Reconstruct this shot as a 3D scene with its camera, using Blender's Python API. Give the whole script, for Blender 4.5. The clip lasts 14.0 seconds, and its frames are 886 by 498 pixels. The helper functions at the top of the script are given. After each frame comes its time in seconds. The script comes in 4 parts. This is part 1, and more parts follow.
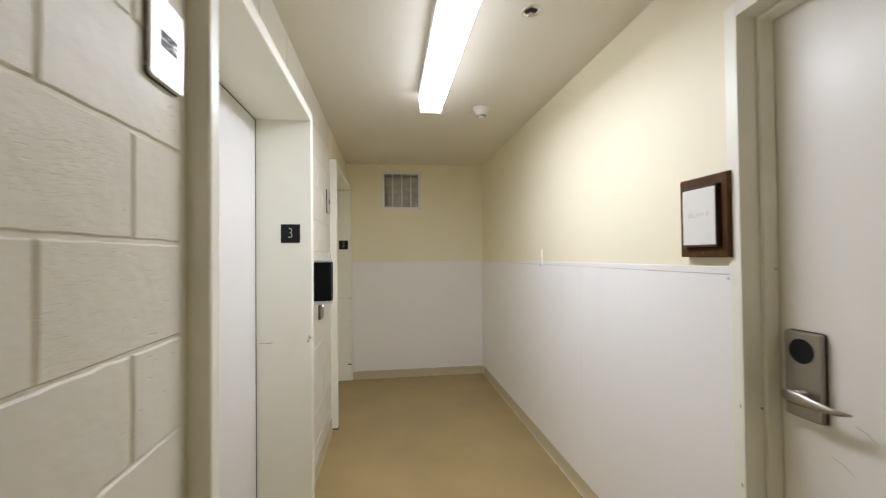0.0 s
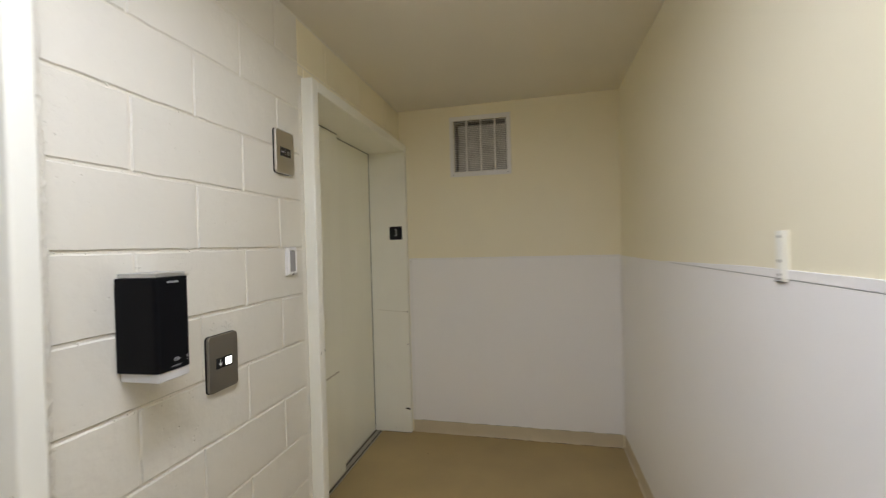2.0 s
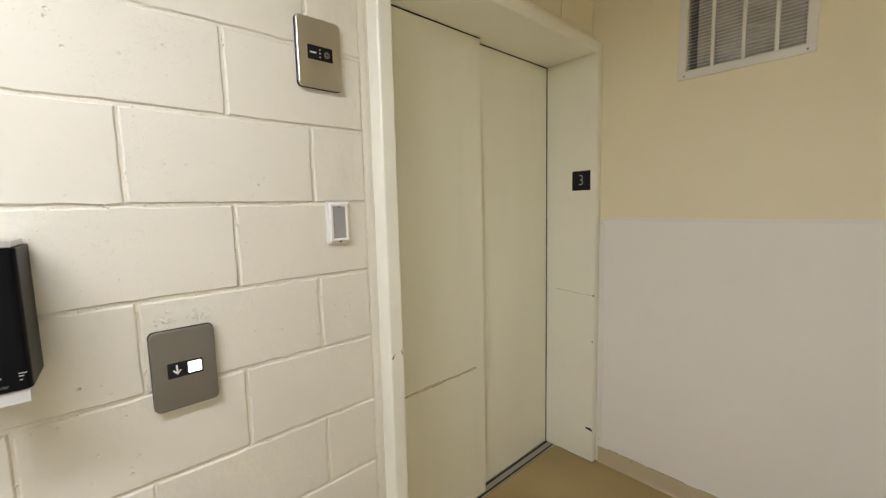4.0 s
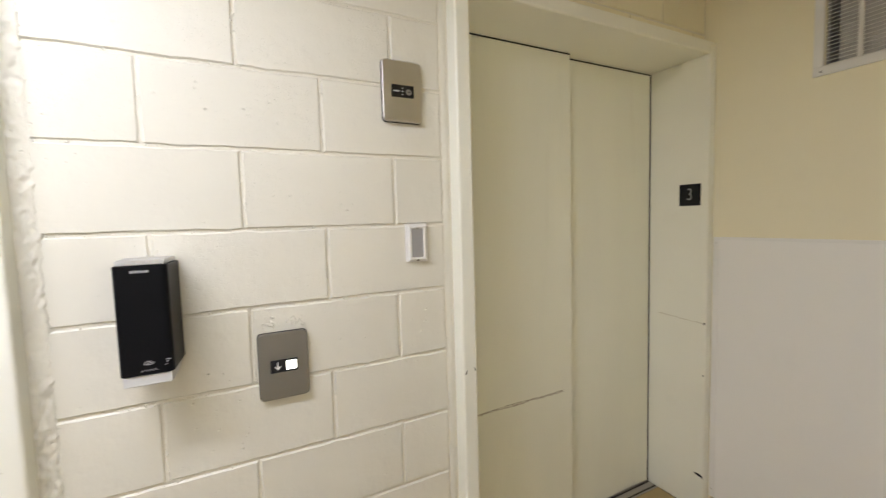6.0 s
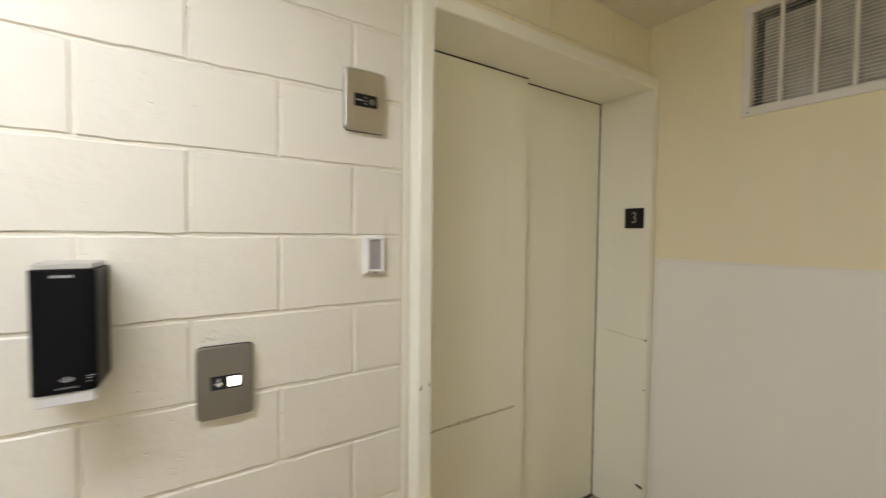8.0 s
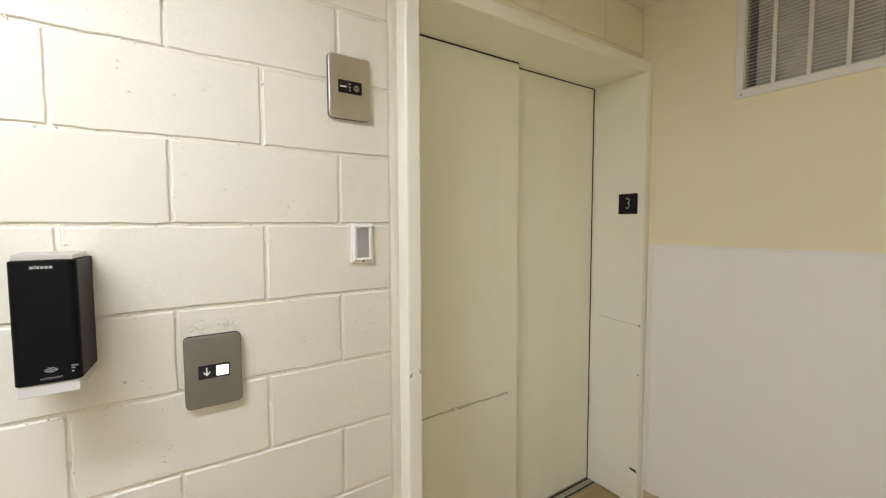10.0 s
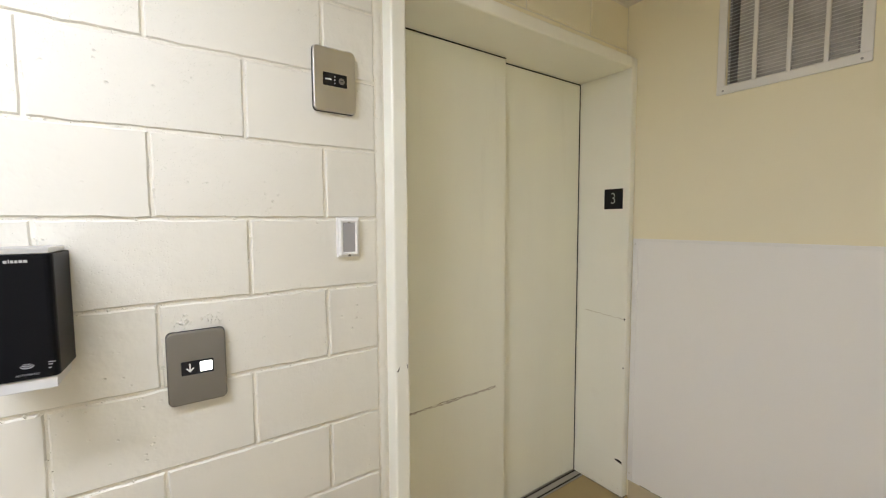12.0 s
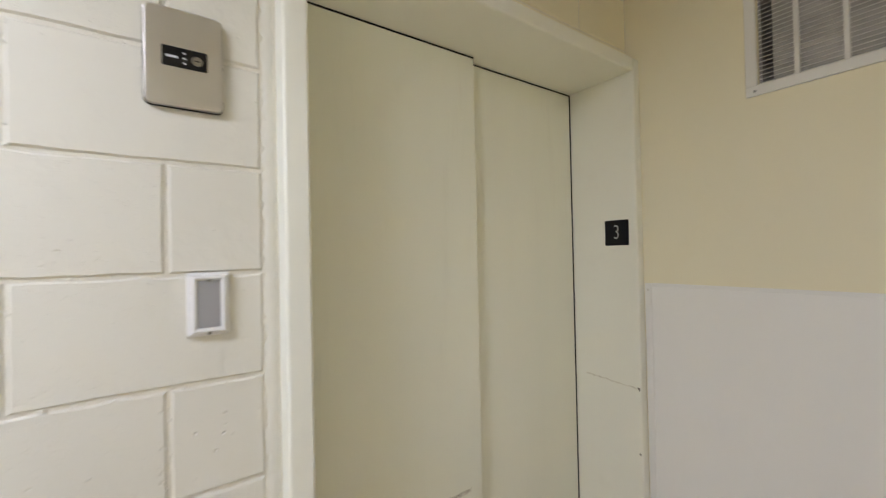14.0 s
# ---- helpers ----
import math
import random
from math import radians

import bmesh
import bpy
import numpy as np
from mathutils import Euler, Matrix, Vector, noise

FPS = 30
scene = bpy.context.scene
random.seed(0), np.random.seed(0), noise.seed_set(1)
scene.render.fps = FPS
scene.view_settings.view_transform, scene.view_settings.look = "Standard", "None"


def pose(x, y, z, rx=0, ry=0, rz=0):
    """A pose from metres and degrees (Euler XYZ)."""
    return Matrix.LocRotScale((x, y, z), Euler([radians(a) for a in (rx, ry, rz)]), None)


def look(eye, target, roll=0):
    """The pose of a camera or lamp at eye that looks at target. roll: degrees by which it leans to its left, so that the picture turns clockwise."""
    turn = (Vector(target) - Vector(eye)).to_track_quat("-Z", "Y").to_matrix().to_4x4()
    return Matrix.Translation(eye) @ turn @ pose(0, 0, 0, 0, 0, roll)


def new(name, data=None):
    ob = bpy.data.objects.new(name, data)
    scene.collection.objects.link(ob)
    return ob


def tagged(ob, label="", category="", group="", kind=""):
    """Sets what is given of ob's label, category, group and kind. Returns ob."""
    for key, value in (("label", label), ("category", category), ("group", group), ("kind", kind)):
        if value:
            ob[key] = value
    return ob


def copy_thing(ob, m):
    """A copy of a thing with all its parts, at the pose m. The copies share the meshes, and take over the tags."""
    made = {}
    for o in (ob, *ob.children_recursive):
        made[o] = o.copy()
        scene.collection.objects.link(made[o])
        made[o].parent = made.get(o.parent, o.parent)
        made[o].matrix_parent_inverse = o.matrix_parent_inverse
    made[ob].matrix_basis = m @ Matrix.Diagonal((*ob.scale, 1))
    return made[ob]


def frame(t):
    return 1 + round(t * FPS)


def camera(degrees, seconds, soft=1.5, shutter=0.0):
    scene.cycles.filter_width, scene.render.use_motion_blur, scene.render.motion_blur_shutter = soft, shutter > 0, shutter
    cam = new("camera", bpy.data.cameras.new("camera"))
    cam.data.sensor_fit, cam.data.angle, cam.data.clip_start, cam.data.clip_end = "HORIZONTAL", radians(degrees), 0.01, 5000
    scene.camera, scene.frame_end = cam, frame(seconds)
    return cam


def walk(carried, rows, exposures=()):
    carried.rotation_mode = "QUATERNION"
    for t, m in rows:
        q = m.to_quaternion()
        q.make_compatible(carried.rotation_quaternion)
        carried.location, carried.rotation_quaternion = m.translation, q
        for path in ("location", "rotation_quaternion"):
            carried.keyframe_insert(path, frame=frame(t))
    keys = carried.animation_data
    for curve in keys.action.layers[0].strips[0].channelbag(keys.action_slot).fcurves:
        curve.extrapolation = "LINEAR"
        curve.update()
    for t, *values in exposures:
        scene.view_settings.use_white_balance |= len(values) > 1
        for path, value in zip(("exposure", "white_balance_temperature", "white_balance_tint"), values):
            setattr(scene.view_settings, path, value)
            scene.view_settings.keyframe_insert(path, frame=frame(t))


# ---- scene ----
cam = camera(95.1, 14.0, soft=1.2, shutter=0.4)
PATH = [
    (0, (0.46, -0.029, 1.39), (0.729, 1.953, 1.422), -0.6),
    (0.5, (0.644, 0.329, 1.396), (0.806, 2.322, 1.413), -1.9),
    (1, (0.784, 0.748, 1.412), (0.857, 2.747, 1.42), -2.3),
    (1.5, (0.94, 1.217, 1.417), (0.795, 3.212, 1.422), -2.1),
    (2, (1.009, 1.699, 1.417), (0.556, 3.647, 1.399), -1.5),
    (2.5, (1.038, 2.118, 1.403), (0.177, 3.922, 1.343), -1.2),
    (3, (1.042, 2.464, 1.404), (-0.12, 4.089, 1.298), -1.1),
    (3.2, (1.018, 2.545, 1.402), (-0.233, 4.1, 1.278), -1.4),
    (5.3, (1.149, 2.714, 1.416), (-0.549, 3.757, 1.24), -1.7),
    (5.5, (1.153, 2.729, 1.402), (-0.581, 3.716, 1.274), -2.1),
    (6, (1.151, 2.723, 1.433), (-0.633, 3.616, 1.292), -1.6),
    (6.5, (1.119, 2.637, 1.433), (-0.824, 3.098, 1.324), -2.0),
    (7, (1.109, 2.463, 1.423), (-0.879, 2.642, 1.311), -1.6),
    (7.5, (1.118, 2.541, 1.429), (-0.763, 3.216, 1.354), -0.5),
    (8, (1.133, 2.712, 1.43), (-0.538, 3.81, 1.357), 0.6),
    (8.2, (1.142, 2.782, 1.427), (-0.493, 3.93, 1.36), 0.9),
    (10.5, (1.158, 2.743, 1.418), (-0.521, 3.822, 1.292), -0.4),
    (11, (1.165, 2.745, 1.411), (-0.512, 3.828, 1.295), -0.5),
    (11.5, (1.165, 2.744, 1.408), (-0.501, 3.845, 1.293), -0.6),
    (12, (1.157, 2.753, 1.413), (-0.484, 3.888, 1.276), -0.3),
    (12.5, (1.145, 2.771, 1.401), (-0.475, 3.939, 1.284), -0.5),
    (13, (1.137, 2.815, 1.421), (-0.463, 4.011, 1.329), -0.5),
    (13.5, (1.069, 2.906, 1.434), (-0.531, 4.105, 1.392), -0.9),
    (14, (0.876, 3.128, 1.451), (-0.756, 4.283, 1.474), -1.2),
]
EXPOSURES = [(0.0, 0.76, 6400, 10), (0.5, 0.66, 6100, 13), (1.5, 0.51, 6100, 13), (2.0, 0.60, 6300, 11), (3.0, 0.93, 6600, 10), (5.5, 1.13, 6400, 10), (6.0, 1.10, 6400, 11),
             (7.0, 0.90, 6300, 12), (7.5, 0.94, 6400, 10), (8.0, 0.98, 6600, 10), (11.0, 1.26, 6350, 10), (12.0, 1.26, 6150, 11), (13.0, 1.20, 6000, 12), (14.0, 1.12, 5950, 12)]
walk(cam, [(t, look(eye, target, roll)) for t, eye, target, roll in PATH], EXPOSURES)

# ---- world: an inner hallway, no daylight ----
world = bpy.data.worlds.new("world")
scene.world = world
world.use_nodes = True
world.node_tree.nodes["Background"].inputs[0].default_value = (0.9, 0.85, 0.75, 1)
world.node_tree.nodes["Background"].inputs[1].default_value = 0.02
LAMP = 28.0
CAR_LAMP = 8.0
# one lamp lights a pale closed room: most of its far end is lit by light bounced many times
scene.cycles.max_bounces, scene.cycles.diffuse_bounces = 16, 14

# ---- plan, in metres ----
XW, XE, YN, YS, ZC = 0.0, 1.568, 4.66, -1.7, 2.445
COURSE, BLOCK = 0.2032, 0.4064
EL_A = (1.034, 2.253)      # clear opening of the first elevator
EL_B = (3.387, 4.616)      # clear opening of the second elevator
HEAD, FACE, PROUD = 2.132, 0.052, 0.05
DOOR_Y, DOOR_X = (0.185, 1.100), 1.675


# ---- materials ----
def nodes(name):
    m = bpy.data.materials.new(name)
    m.use_nodes = True
    return m, m.node_tree.nodes, m.node_tree.links, m.node_tree.nodes["Principled BSDF"]


def surface(name, colour, rough=0.5, metal=0.0, vary=0.06, scale=3.0, fine=220.0, bump=0.15, depth=0.0006,
            pits=0.0, pins=0.0, stretch=(1, 1, 1), spec=0.5, island=0.0, dirt=None, dirt_amount=0.0, rough_vary=0.1, coat=0.0):
    """A painted, plastic or metal surface: broad mottling, fine grain, relief, optional pits and stains."""
    m, n, l, p = nodes(name)
    geo = n.new("ShaderNodeNewGeometry")
    mp = n.new("ShaderNodeMapping")
    mp.inputs["Scale"].default_value = stretch
    l.new(geo.outputs["Position"], mp.inputs["Vector"])
    broad = n.new("ShaderNodeTexNoise")
    broad.inputs["Scale"].default_value, broad.inputs["Detail"].default_value = scale, 5
    grain = n.new("ShaderNodeTexNoise")
    grain.inputs["Scale"].default_value, grain.inputs["Detail"].default_value = fine, 3
    for t in (broad, grain):
        l.new(mp.outputs[0], t.inputs["Vector"])
    ramp = n.new("ShaderNodeMapRange")
    ramp.inputs["From Min"].default_value, ramp.inputs["From Max"].default_value = 0.3, 0.7
    ramp.inputs["To Min"].default_value, ramp.inputs["To Max"].default_value = 1 - vary, 1 + vary * 0.5
    l.new(broad.outputs["Fac"], ramp.inputs["Value"])
    value = ramp.outputs["Result"]
    if island:
        info = n.new("ShaderNodeObjectInfo")
        r = n.new("ShaderNodeMapRange")
        r.inputs["To Min"].default_value, r.inputs["To Max"].default_value = 1 - island, 1.0
        l.new(info.outputs["Random"], r.inputs["Value"])
        mul = n.new("ShaderNodeMath")
        mul.operation = "MULTIPLY"
        l.new(value, mul.inputs[0])
        l.new(r.outputs["Result"], mul.inputs[1])
        value = mul.outputs[0]
    mix = n.new("ShaderNodeMix")
    mix.data_type, mix.blend_type = "RGBA", "MULTIPLY"
    mix.inputs["Factor"].default_value = 1.0
    mix.inputs["A"].default_value = (*colour, 1)
    l.new(value, mix.inputs["B"])
    out = mix.outputs["Result"]
    if dirt:
        st = n.new("ShaderNodeTexNoise")
        st.inputs["Scale"].default_value, st.inputs["Detail"].default_value, st.inputs["Roughness"].default_value = scale * 2.3, 8, 0.7
        l.new(mp.outputs[0], st.inputs["Vector"])
        mr = n.new("ShaderNodeMapRange")
        mr.inputs["From Min"].default_value, mr.inputs["From Max"].default_value = 0.58, 0.78
        mr.inputs["To Max"].default_value = dirt_amount
        l.new(st.outputs["Fac"], mr.inputs["Value"])
        mx = n.new("ShaderNodeMix")
        mx.data_type = "RGBA"
        l.new(mr.outputs["Result"], mx.inputs["Factor"])
        l.new(out, mx.inputs["A"])
        mx.inputs["B"].default_value = (*dirt, 1)
        out = mx.outputs["Result"]
    l.new(out, p.inputs["Base Color"])
    rr = n.new("ShaderNodeMapRange")
    rr.inputs["To Min"].default_value, rr.inputs["To Max"].default_value = max(0.03, rough - rough_vary), min(1, rough + rough_vary)
    l.new(broad.outputs["Fac"], rr.inputs["Value"])
    l.new(rr.outputs["Result"], p.inputs["Roughness"])
    p.inputs["Metallic"].default_value = metal
    p.inputs["Specular IOR Level"].default_value = spec
    p.inputs["Coat Weight"].default_value = coat
    height = grain.outputs["Fac"]
    if pits:
        flat = n.new("ShaderNodeMapping")
        flat.inputs["Scale"].default_value = (0, 0.8, 1)
        l.new(geo.outputs["Position"], flat.inputs["Vector"])
        vor = n.new("ShaderNodeTexVoronoi")
        vor.inputs["Scale"].default_value = 75
        l.new(flat.outputs[0], vor.inputs["Vector"])
        hole = n.new("ShaderNodeMapRange")
        hole.inputs["From Min"].default_value, hole.inputs["From Max"].default_value = 0.05, 0.2
        size = n.new("ShaderNodeMath")
        size.operation = "MULTIPLY_ADD"
        l.new(vor.outputs["Color"], size.inputs[0])
        size.inputs[1].default_value, size.inputs[2].default_value = 1.1, 0.35
        wide = n.new("ShaderNodeMath")
        wide.operation = "DIVIDE"
        l.new(vor.outputs["Distance"], wide.inputs[0])
        l.new(size.outputs[0], wide.inputs[1])
        l.new(wide.outputs[0], hole.inputs["Value"])
        # only some of the cells carry a pit, in loose patches
        pick = n.new("ShaderNodeTexNoise")
        pick.inputs["Scale"].default_value = 5.0
        l.new(flat.outputs[0], pick.inputs["Vector"])
        chance = n.new("ShaderNodeMath")
        chance.operation = "MULTIPLY_ADD"
        l.new(vor.outputs["Color"], chance.inputs[0])
        chance.inputs[1].default_value = 0.35
        l.new(pick.outputs["Fac"], chance.inputs[2])
        gate = n.new("ShaderNodeMapRange")
        gate.inputs["From Min"].default_value, gate.inputs["From Max"].default_value = 0.79, 0.93
        gate.inputs["To Max"].default_value = pits
        l.new(chance.outputs[0], gate.inputs["Value"])
        inv = n.new("ShaderNodeMath")
        inv.operation = "SUBTRACT"
        inv.inputs[0].default_value = 1.0
        l.new(hole.outputs["Result"], inv.inputs[1])
        amt = n.new("ShaderNodeMath")
        amt.operation = "MULTIPLY"
        l.new(inv.outputs[0], amt.inputs[0])
        l.new(gate.outputs["Result"], amt.inputs[1])
        # finer pinholes in loose patches
        pin = n.new("ShaderNodeTexVoronoi")
        pin.inputs["Scale"].default_value = 205
        l.new(flat.outputs[0], pin.inputs["Vector"])
        prick = n.new("ShaderNodeMapRange")
        prick.inputs["From Min"].default_value, prick.inputs["From Max"].default_value = 0.30, 0.05
        l.new(pin.outputs["Distance"], prick.inputs["Value"])
        loose = n.new("ShaderNodeTexNoise")
        loose.inputs["Scale"].default_value, loose.inputs["Detail"].default_value = 7.0, 4
        l.new(flat.outputs[0], loose.inputs["Vector"])
        few = n.new("ShaderNodeMath")
        few.operation = "MULTIPLY_ADD"
        l.new(pin.outputs["Color"], few.inputs[0])
        few.inputs[1].default_value = 0.35
        l.new(loose.outputs["Fac"], few.inputs[2])
        dense = n.new("ShaderNodeMapRange")
        dense.inputs["From Min"].default_value, dense.inputs["From Max"].default_value = 0.55, 0.75
        dense.inputs["To Max"].default_value = pins
        l.new(few.outputs[0], dense.inputs["Value"])
        pinned = n.new("ShaderNodeMath")
        pinned.operation = "MULTIPLY_ADD"
        l.new(prick.outputs["Result"], pinned.inputs[0])
        l.new(dense.outputs["Result"], pinned.inputs[1])
        l.new(amt.outputs[0], pinned.inputs[2])
        amt = pinned
        mid = n.new("ShaderNodeTexNoise")
        mid.inputs["Scale"].default_value, mid.inputs["Detail"].default_value = 17, 3
        l.new(mp.outputs[0], mid.inputs["Vector"])
        a = n.new("ShaderNodeMath")
        a.operation = "MULTIPLY_ADD"
        l.new(mid.outputs["Fac"], a.inputs[0])
        a.inputs[1].default_value = 2.4
        soft = n.new("ShaderNodeMath")
        soft.operation = "MULTIPLY"
        soft.inputs[1].default_value = 0.12
        l.new(grain.outputs["Fac"], soft.inputs[0])
        l.new(soft.outputs[0], a.inputs[2])
        sub = n.new("ShaderNodeMath")
        sub.operation = "SUBTRACT"
        l.new(a.outputs[0], sub.inputs[0])
        l.new(amt.outputs[0], sub.inputs[1])
        height = sub.outputs[0]
    b = n.new("ShaderNodeBump")
    b.inputs["Strength"].default_value, b.inputs["Distance"].default_value = bump, max(depth, 0.0003)
    l.new(height, b.inputs["Height"])
    l.new(b.outputs["Normal"], p.inputs["Normal"])
    return m


def plain(name, colour, rough=0.5, metal=0.0):
    m, n, l, p = nodes(name)
    p.inputs["Base Color"].default_value = (*colour, 1)
    p.inputs["Roughness"].default_value, p.inputs["Metallic"].default_value = rough, metal
    t = n.new("ShaderNodeTexNoise")
    t.inputs["Scale"].default_value = 60
    r = n.new("ShaderNodeMapRange")
    r.inputs["To Min"].default_value, r.inputs["To Max"].default_value = max(0.02, rough - 0.08), min(1, rough + 0.08)
    l.new(t.outputs["Fac"], r.inputs["Value"])
    l.new(r.outputs["Result"], p.inputs["Roughness"])
    return m


def glowing(name, colour, strength):
    m, n, l, p = nodes(name)
    p.inputs["Base Color"].default_value = (*colour, 1)
    p.inputs["Emission Color"].default_value = (*colour, 1)
    p.inputs["Emission Strength"].default_value = strength
    return m


M_BLOCK = surface("painted_block", (0.73, 0.705, 0.615), 0.46, spec=0.3, vary=0.03, scale=2.2, fine=140, bump=0.8, depth=0.0018, pits=1.7, island=0.025,
                  dirt=(0.62, 0.58, 0.48), dirt_amount=0.10)
M_BLOCK_PITTED = surface("painted_pitted_block", (0.73, 0.705, 0.615), 0.46, spec=0.3, vary=0.03, scale=2.2, fine=140, bump=0.9, depth=0.0018, pits=1.5, pins=0.6,
                         island=0.025, dirt=(0.62, 0.58, 0.48), dirt_amount=0.10)
M_BLOCK_OVER = surface("yellow_cream_block", (0.83, 0.775, 0.575), 0.5, vary=0.03, scale=2.2, fine=140, bump=0.5, depth=0.0012, island=0.02)
M_JOINT = surface("painted_joint", (0.735, 0.70, 0.60), 0.5, vary=0.06, scale=9, fine=90, bump=0.9, depth=0.003)
M_DRYWALL = surface("cream_drywall", (0.86, 0.805, 0.615), 0.6, vary=0.025, scale=1.6, fine=260, bump=0.35, depth=0.0006, dirt=(0.66, 0.59, 0.43), dirt_amount=0.12)
M_CEILING = surface("ceiling_paint", (0.755, 0.72, 0.625), 0.75, vary=0.03, scale=1.2, fine=300, bump=0.3, depth=0.0006)
M_PANEL = surface("white_wall_panel", (0.88, 0.87, 0.855), 0.42, vary=0.02, scale=1.3, fine=420, bump=0.25, depth=0.0005, dirt=(0.64, 0.63, 0.62), dirt_amount=0.12, stretch=(1, 1, 0.5))
M_TRIM = surface("white_plastic_trim", (0.86, 0.85, 0.83), 0.35, vary=0.03, scale=4, bump=0.1)
M_FRAME = surface("cream_painted_steel", (0.87, 0.865, 0.77), 0.36, vary=0.025, scale=2.5, fine=330, bump=0.16, depth=0.0005, dirt=(0.60, 0.56, 0.47), dirt_amount=0.12)
M_LEAF = surface("cream_door_steel", (0.865, 0.865, 0.735), 0.34, vary=0.03, scale=1.5, fine=300, bump=0.12, depth=0.0005, stretch=(1, 3, 0.35), dirt=(0.62, 0.58, 0.47), dirt_amount=0.2)
M_LEAF_WHITE = surface("white_door_steel", (0.73, 0.725, 0.71), 0.5, spec=0.3, vary=0.02, scale=1.5, fine=300, bump=0.1, depth=0.0004, stretch=(1, 3, 0.35), dirt=(0.66, 0.64, 0.60), dirt_amount=0.12)
M_DOOR = surface("cream_white_door_paint", (0.86, 0.84, 0.79), 0.34, vary=0.02, scale=1.5, fine=300, bump=0.1, depth=0.0004, stretch=(1, 3, 0.35), dirt=(0.66, 0.64, 0.60), dirt_amount=0.12)
M_FLOOR = surface("tan_sheet_vinyl", (0.385, 0.29, 0.133), 0.45, spec=0.35, vary=0.14, scale=2.2, fine=160, bump=0.15, depth=0.0006, dirt=(0.30, 0.235, 0.14), dirt_amount=0.35, rough_vary=0.15)
M_BASE = surface("tan_vinyl_base", (0.57, 0.495, 0.345), 0.45, vary=0.06, scale=5, bump=0.1, dirt=(0.3, 0.26, 0.19), dirt_amount=0.3)
M_STEEL = surface("brushed_steel", (0.70, 0.68, 0.65), 0.33, metal=1.0, vary=0.08, scale=6, fine=500, bump=0.12, depth=0.0003, stretch=(1, 1, 0.06))
M_STEEL_DULL = surface("dull_brushed_steel", (0.295, 0.28, 0.25), 0.40, metal=1.0, vary=0.06, scale=6, fine=500, bump=0.12, depth=0.0003, stretch=(1, 1, 0.06))
M_SILL = surface("worn_sill_metal", (0.46, 0.43, 0.375), 0.45, metal=0.6, vary=0.2, scale=12, bump=0.2, stretch=(1, 0.1, 1), dirt=(0.2, 0.17, 0.12), dirt_amount=0.4)
M_SEAL = surface("tan_sealant", (0.62, 0.56, 0.44), 0.5, vary=0.1, bump=0.2)
M_SILVER = surface("silver_plastic", (0.62, 0.62, 0.61), 0.35, metal=0.0, vary=0.03, fine=600, bump=0.05)
M_SILVER_METAL = surface("silver_metallic_paint", (0.56, 0.56, 0.55), 0.38, metal=0.75, vary=0.04, fine=600, bump=0.05)
M_BLACK = surface("black_plastic", (0.006, 0.006, 0.007), 0.38, spec=0.09, vary=0.2, fine=500, bump=0.1, depth=0.0003)
M_BLACK_GLOSS = plain("black_acrylic", (0.006, 0.006, 0.007), 0.15)
M_PLATE = surface("black_sign_plate", (0.009, 0.009, 0.010), 0.45, spec=0.25, vary=0.2, fine=500, bump=0.1)
M_DARK = plain("dark_gap", (0.012, 0.011, 0.010), 0.7)
M_SCUFF = surface("dark_scuff", (0.10, 0.085, 0.065), 0.7, vary=0.5, scale=60, bump=0.4)
M_SCUFF_INK = surface("black_rub_mark", (0.02, 0.018, 0.016), 0.7, vary=0.4, scale=60, bump=0.4)
M_SCUFF_MID = surface("brown_scuff", (0.30, 0.26, 0.18), 0.7, vary=0.5, scale=60, bump=0.3)
M_SCUFF_FAINT = surface("faint_rub_mark", (0.74, 0.71, 0.60), 0.5, vary=0.2, scale=60, bump=0.2)
M_SCUFF_DARK = surface("brown_black_scrape", (0.19, 0.125, 0.045), 0.7, vary=0.6, scale=90, bump=0.4)
M_SCUFF_PALE = surface("pale_scuff", (0.58, 0.54, 0.44), 0.6, vary=0.4, scale=60, bump=0.3)
M_GREY = surface("grey_plastic", (0.33, 0.325, 0.325), 0.45, vary=0.05, fine=400, bump=0.1)
M_WHITE = surface("white_plastic", (0.78, 0.77, 0.75), 0.35, vary=0.03, bump=0.08)
M_NUMERAL = plain("pale_numeral", (0.48, 0.48, 0.46), 0.5)
M_INK = plain("grey_print", (0.55, 0.55, 0.55), 0.5)
M_WOOD = surface("dark_brown_wood", (0.085, 0.036, 0.010), 0.55, spec=0.2, vary=0.35, scale=9, fine=160, bump=0.25, stretch=(1, 8, 1))
M_PAPER = surface("white_paper", (0.76, 0.745, 0.71), 0.55, vary=0.02, bump=0.05)
M_FADED = plain("faded_print", (0.66, 0.62, 0.61), 0.6)
M_FADED_DARK = plain("less_faded_print", (0.56, 0.50, 0.50), 0.6)
M_LIP = surface("black_brown_lip", (0.045, 0.024, 0.010), 0.5, vary=0.3, scale=9, fine=160, bump=0.2)
M_CHROME = plain("chrome", (0.7, 0.69, 0.67), 0.15, 1.0)
M_SATIN = surface("satin_nickel", (0.40, 0.375, 0.33), 0.34, metal=1.0, vary=0.08, fine=500, bump=0.1, stretch=(1, 1, 0.1))
# flat black for the shade in the door gaps and the shaft
M_GAP_SHADE = plain("gap_shade_black", (0.01, 0.01, 0.011), 0.6)
M_FILTER = surface("grey_filter", (0.50, 0.49, 0.48), 0.9, vary=0.25, scale=14, fine=120, bump=0.5, depth=0.002)
M_DIFFUSER = glowing("lamp_diffuser", (0.935, 0.955, 1.065), LAMP)
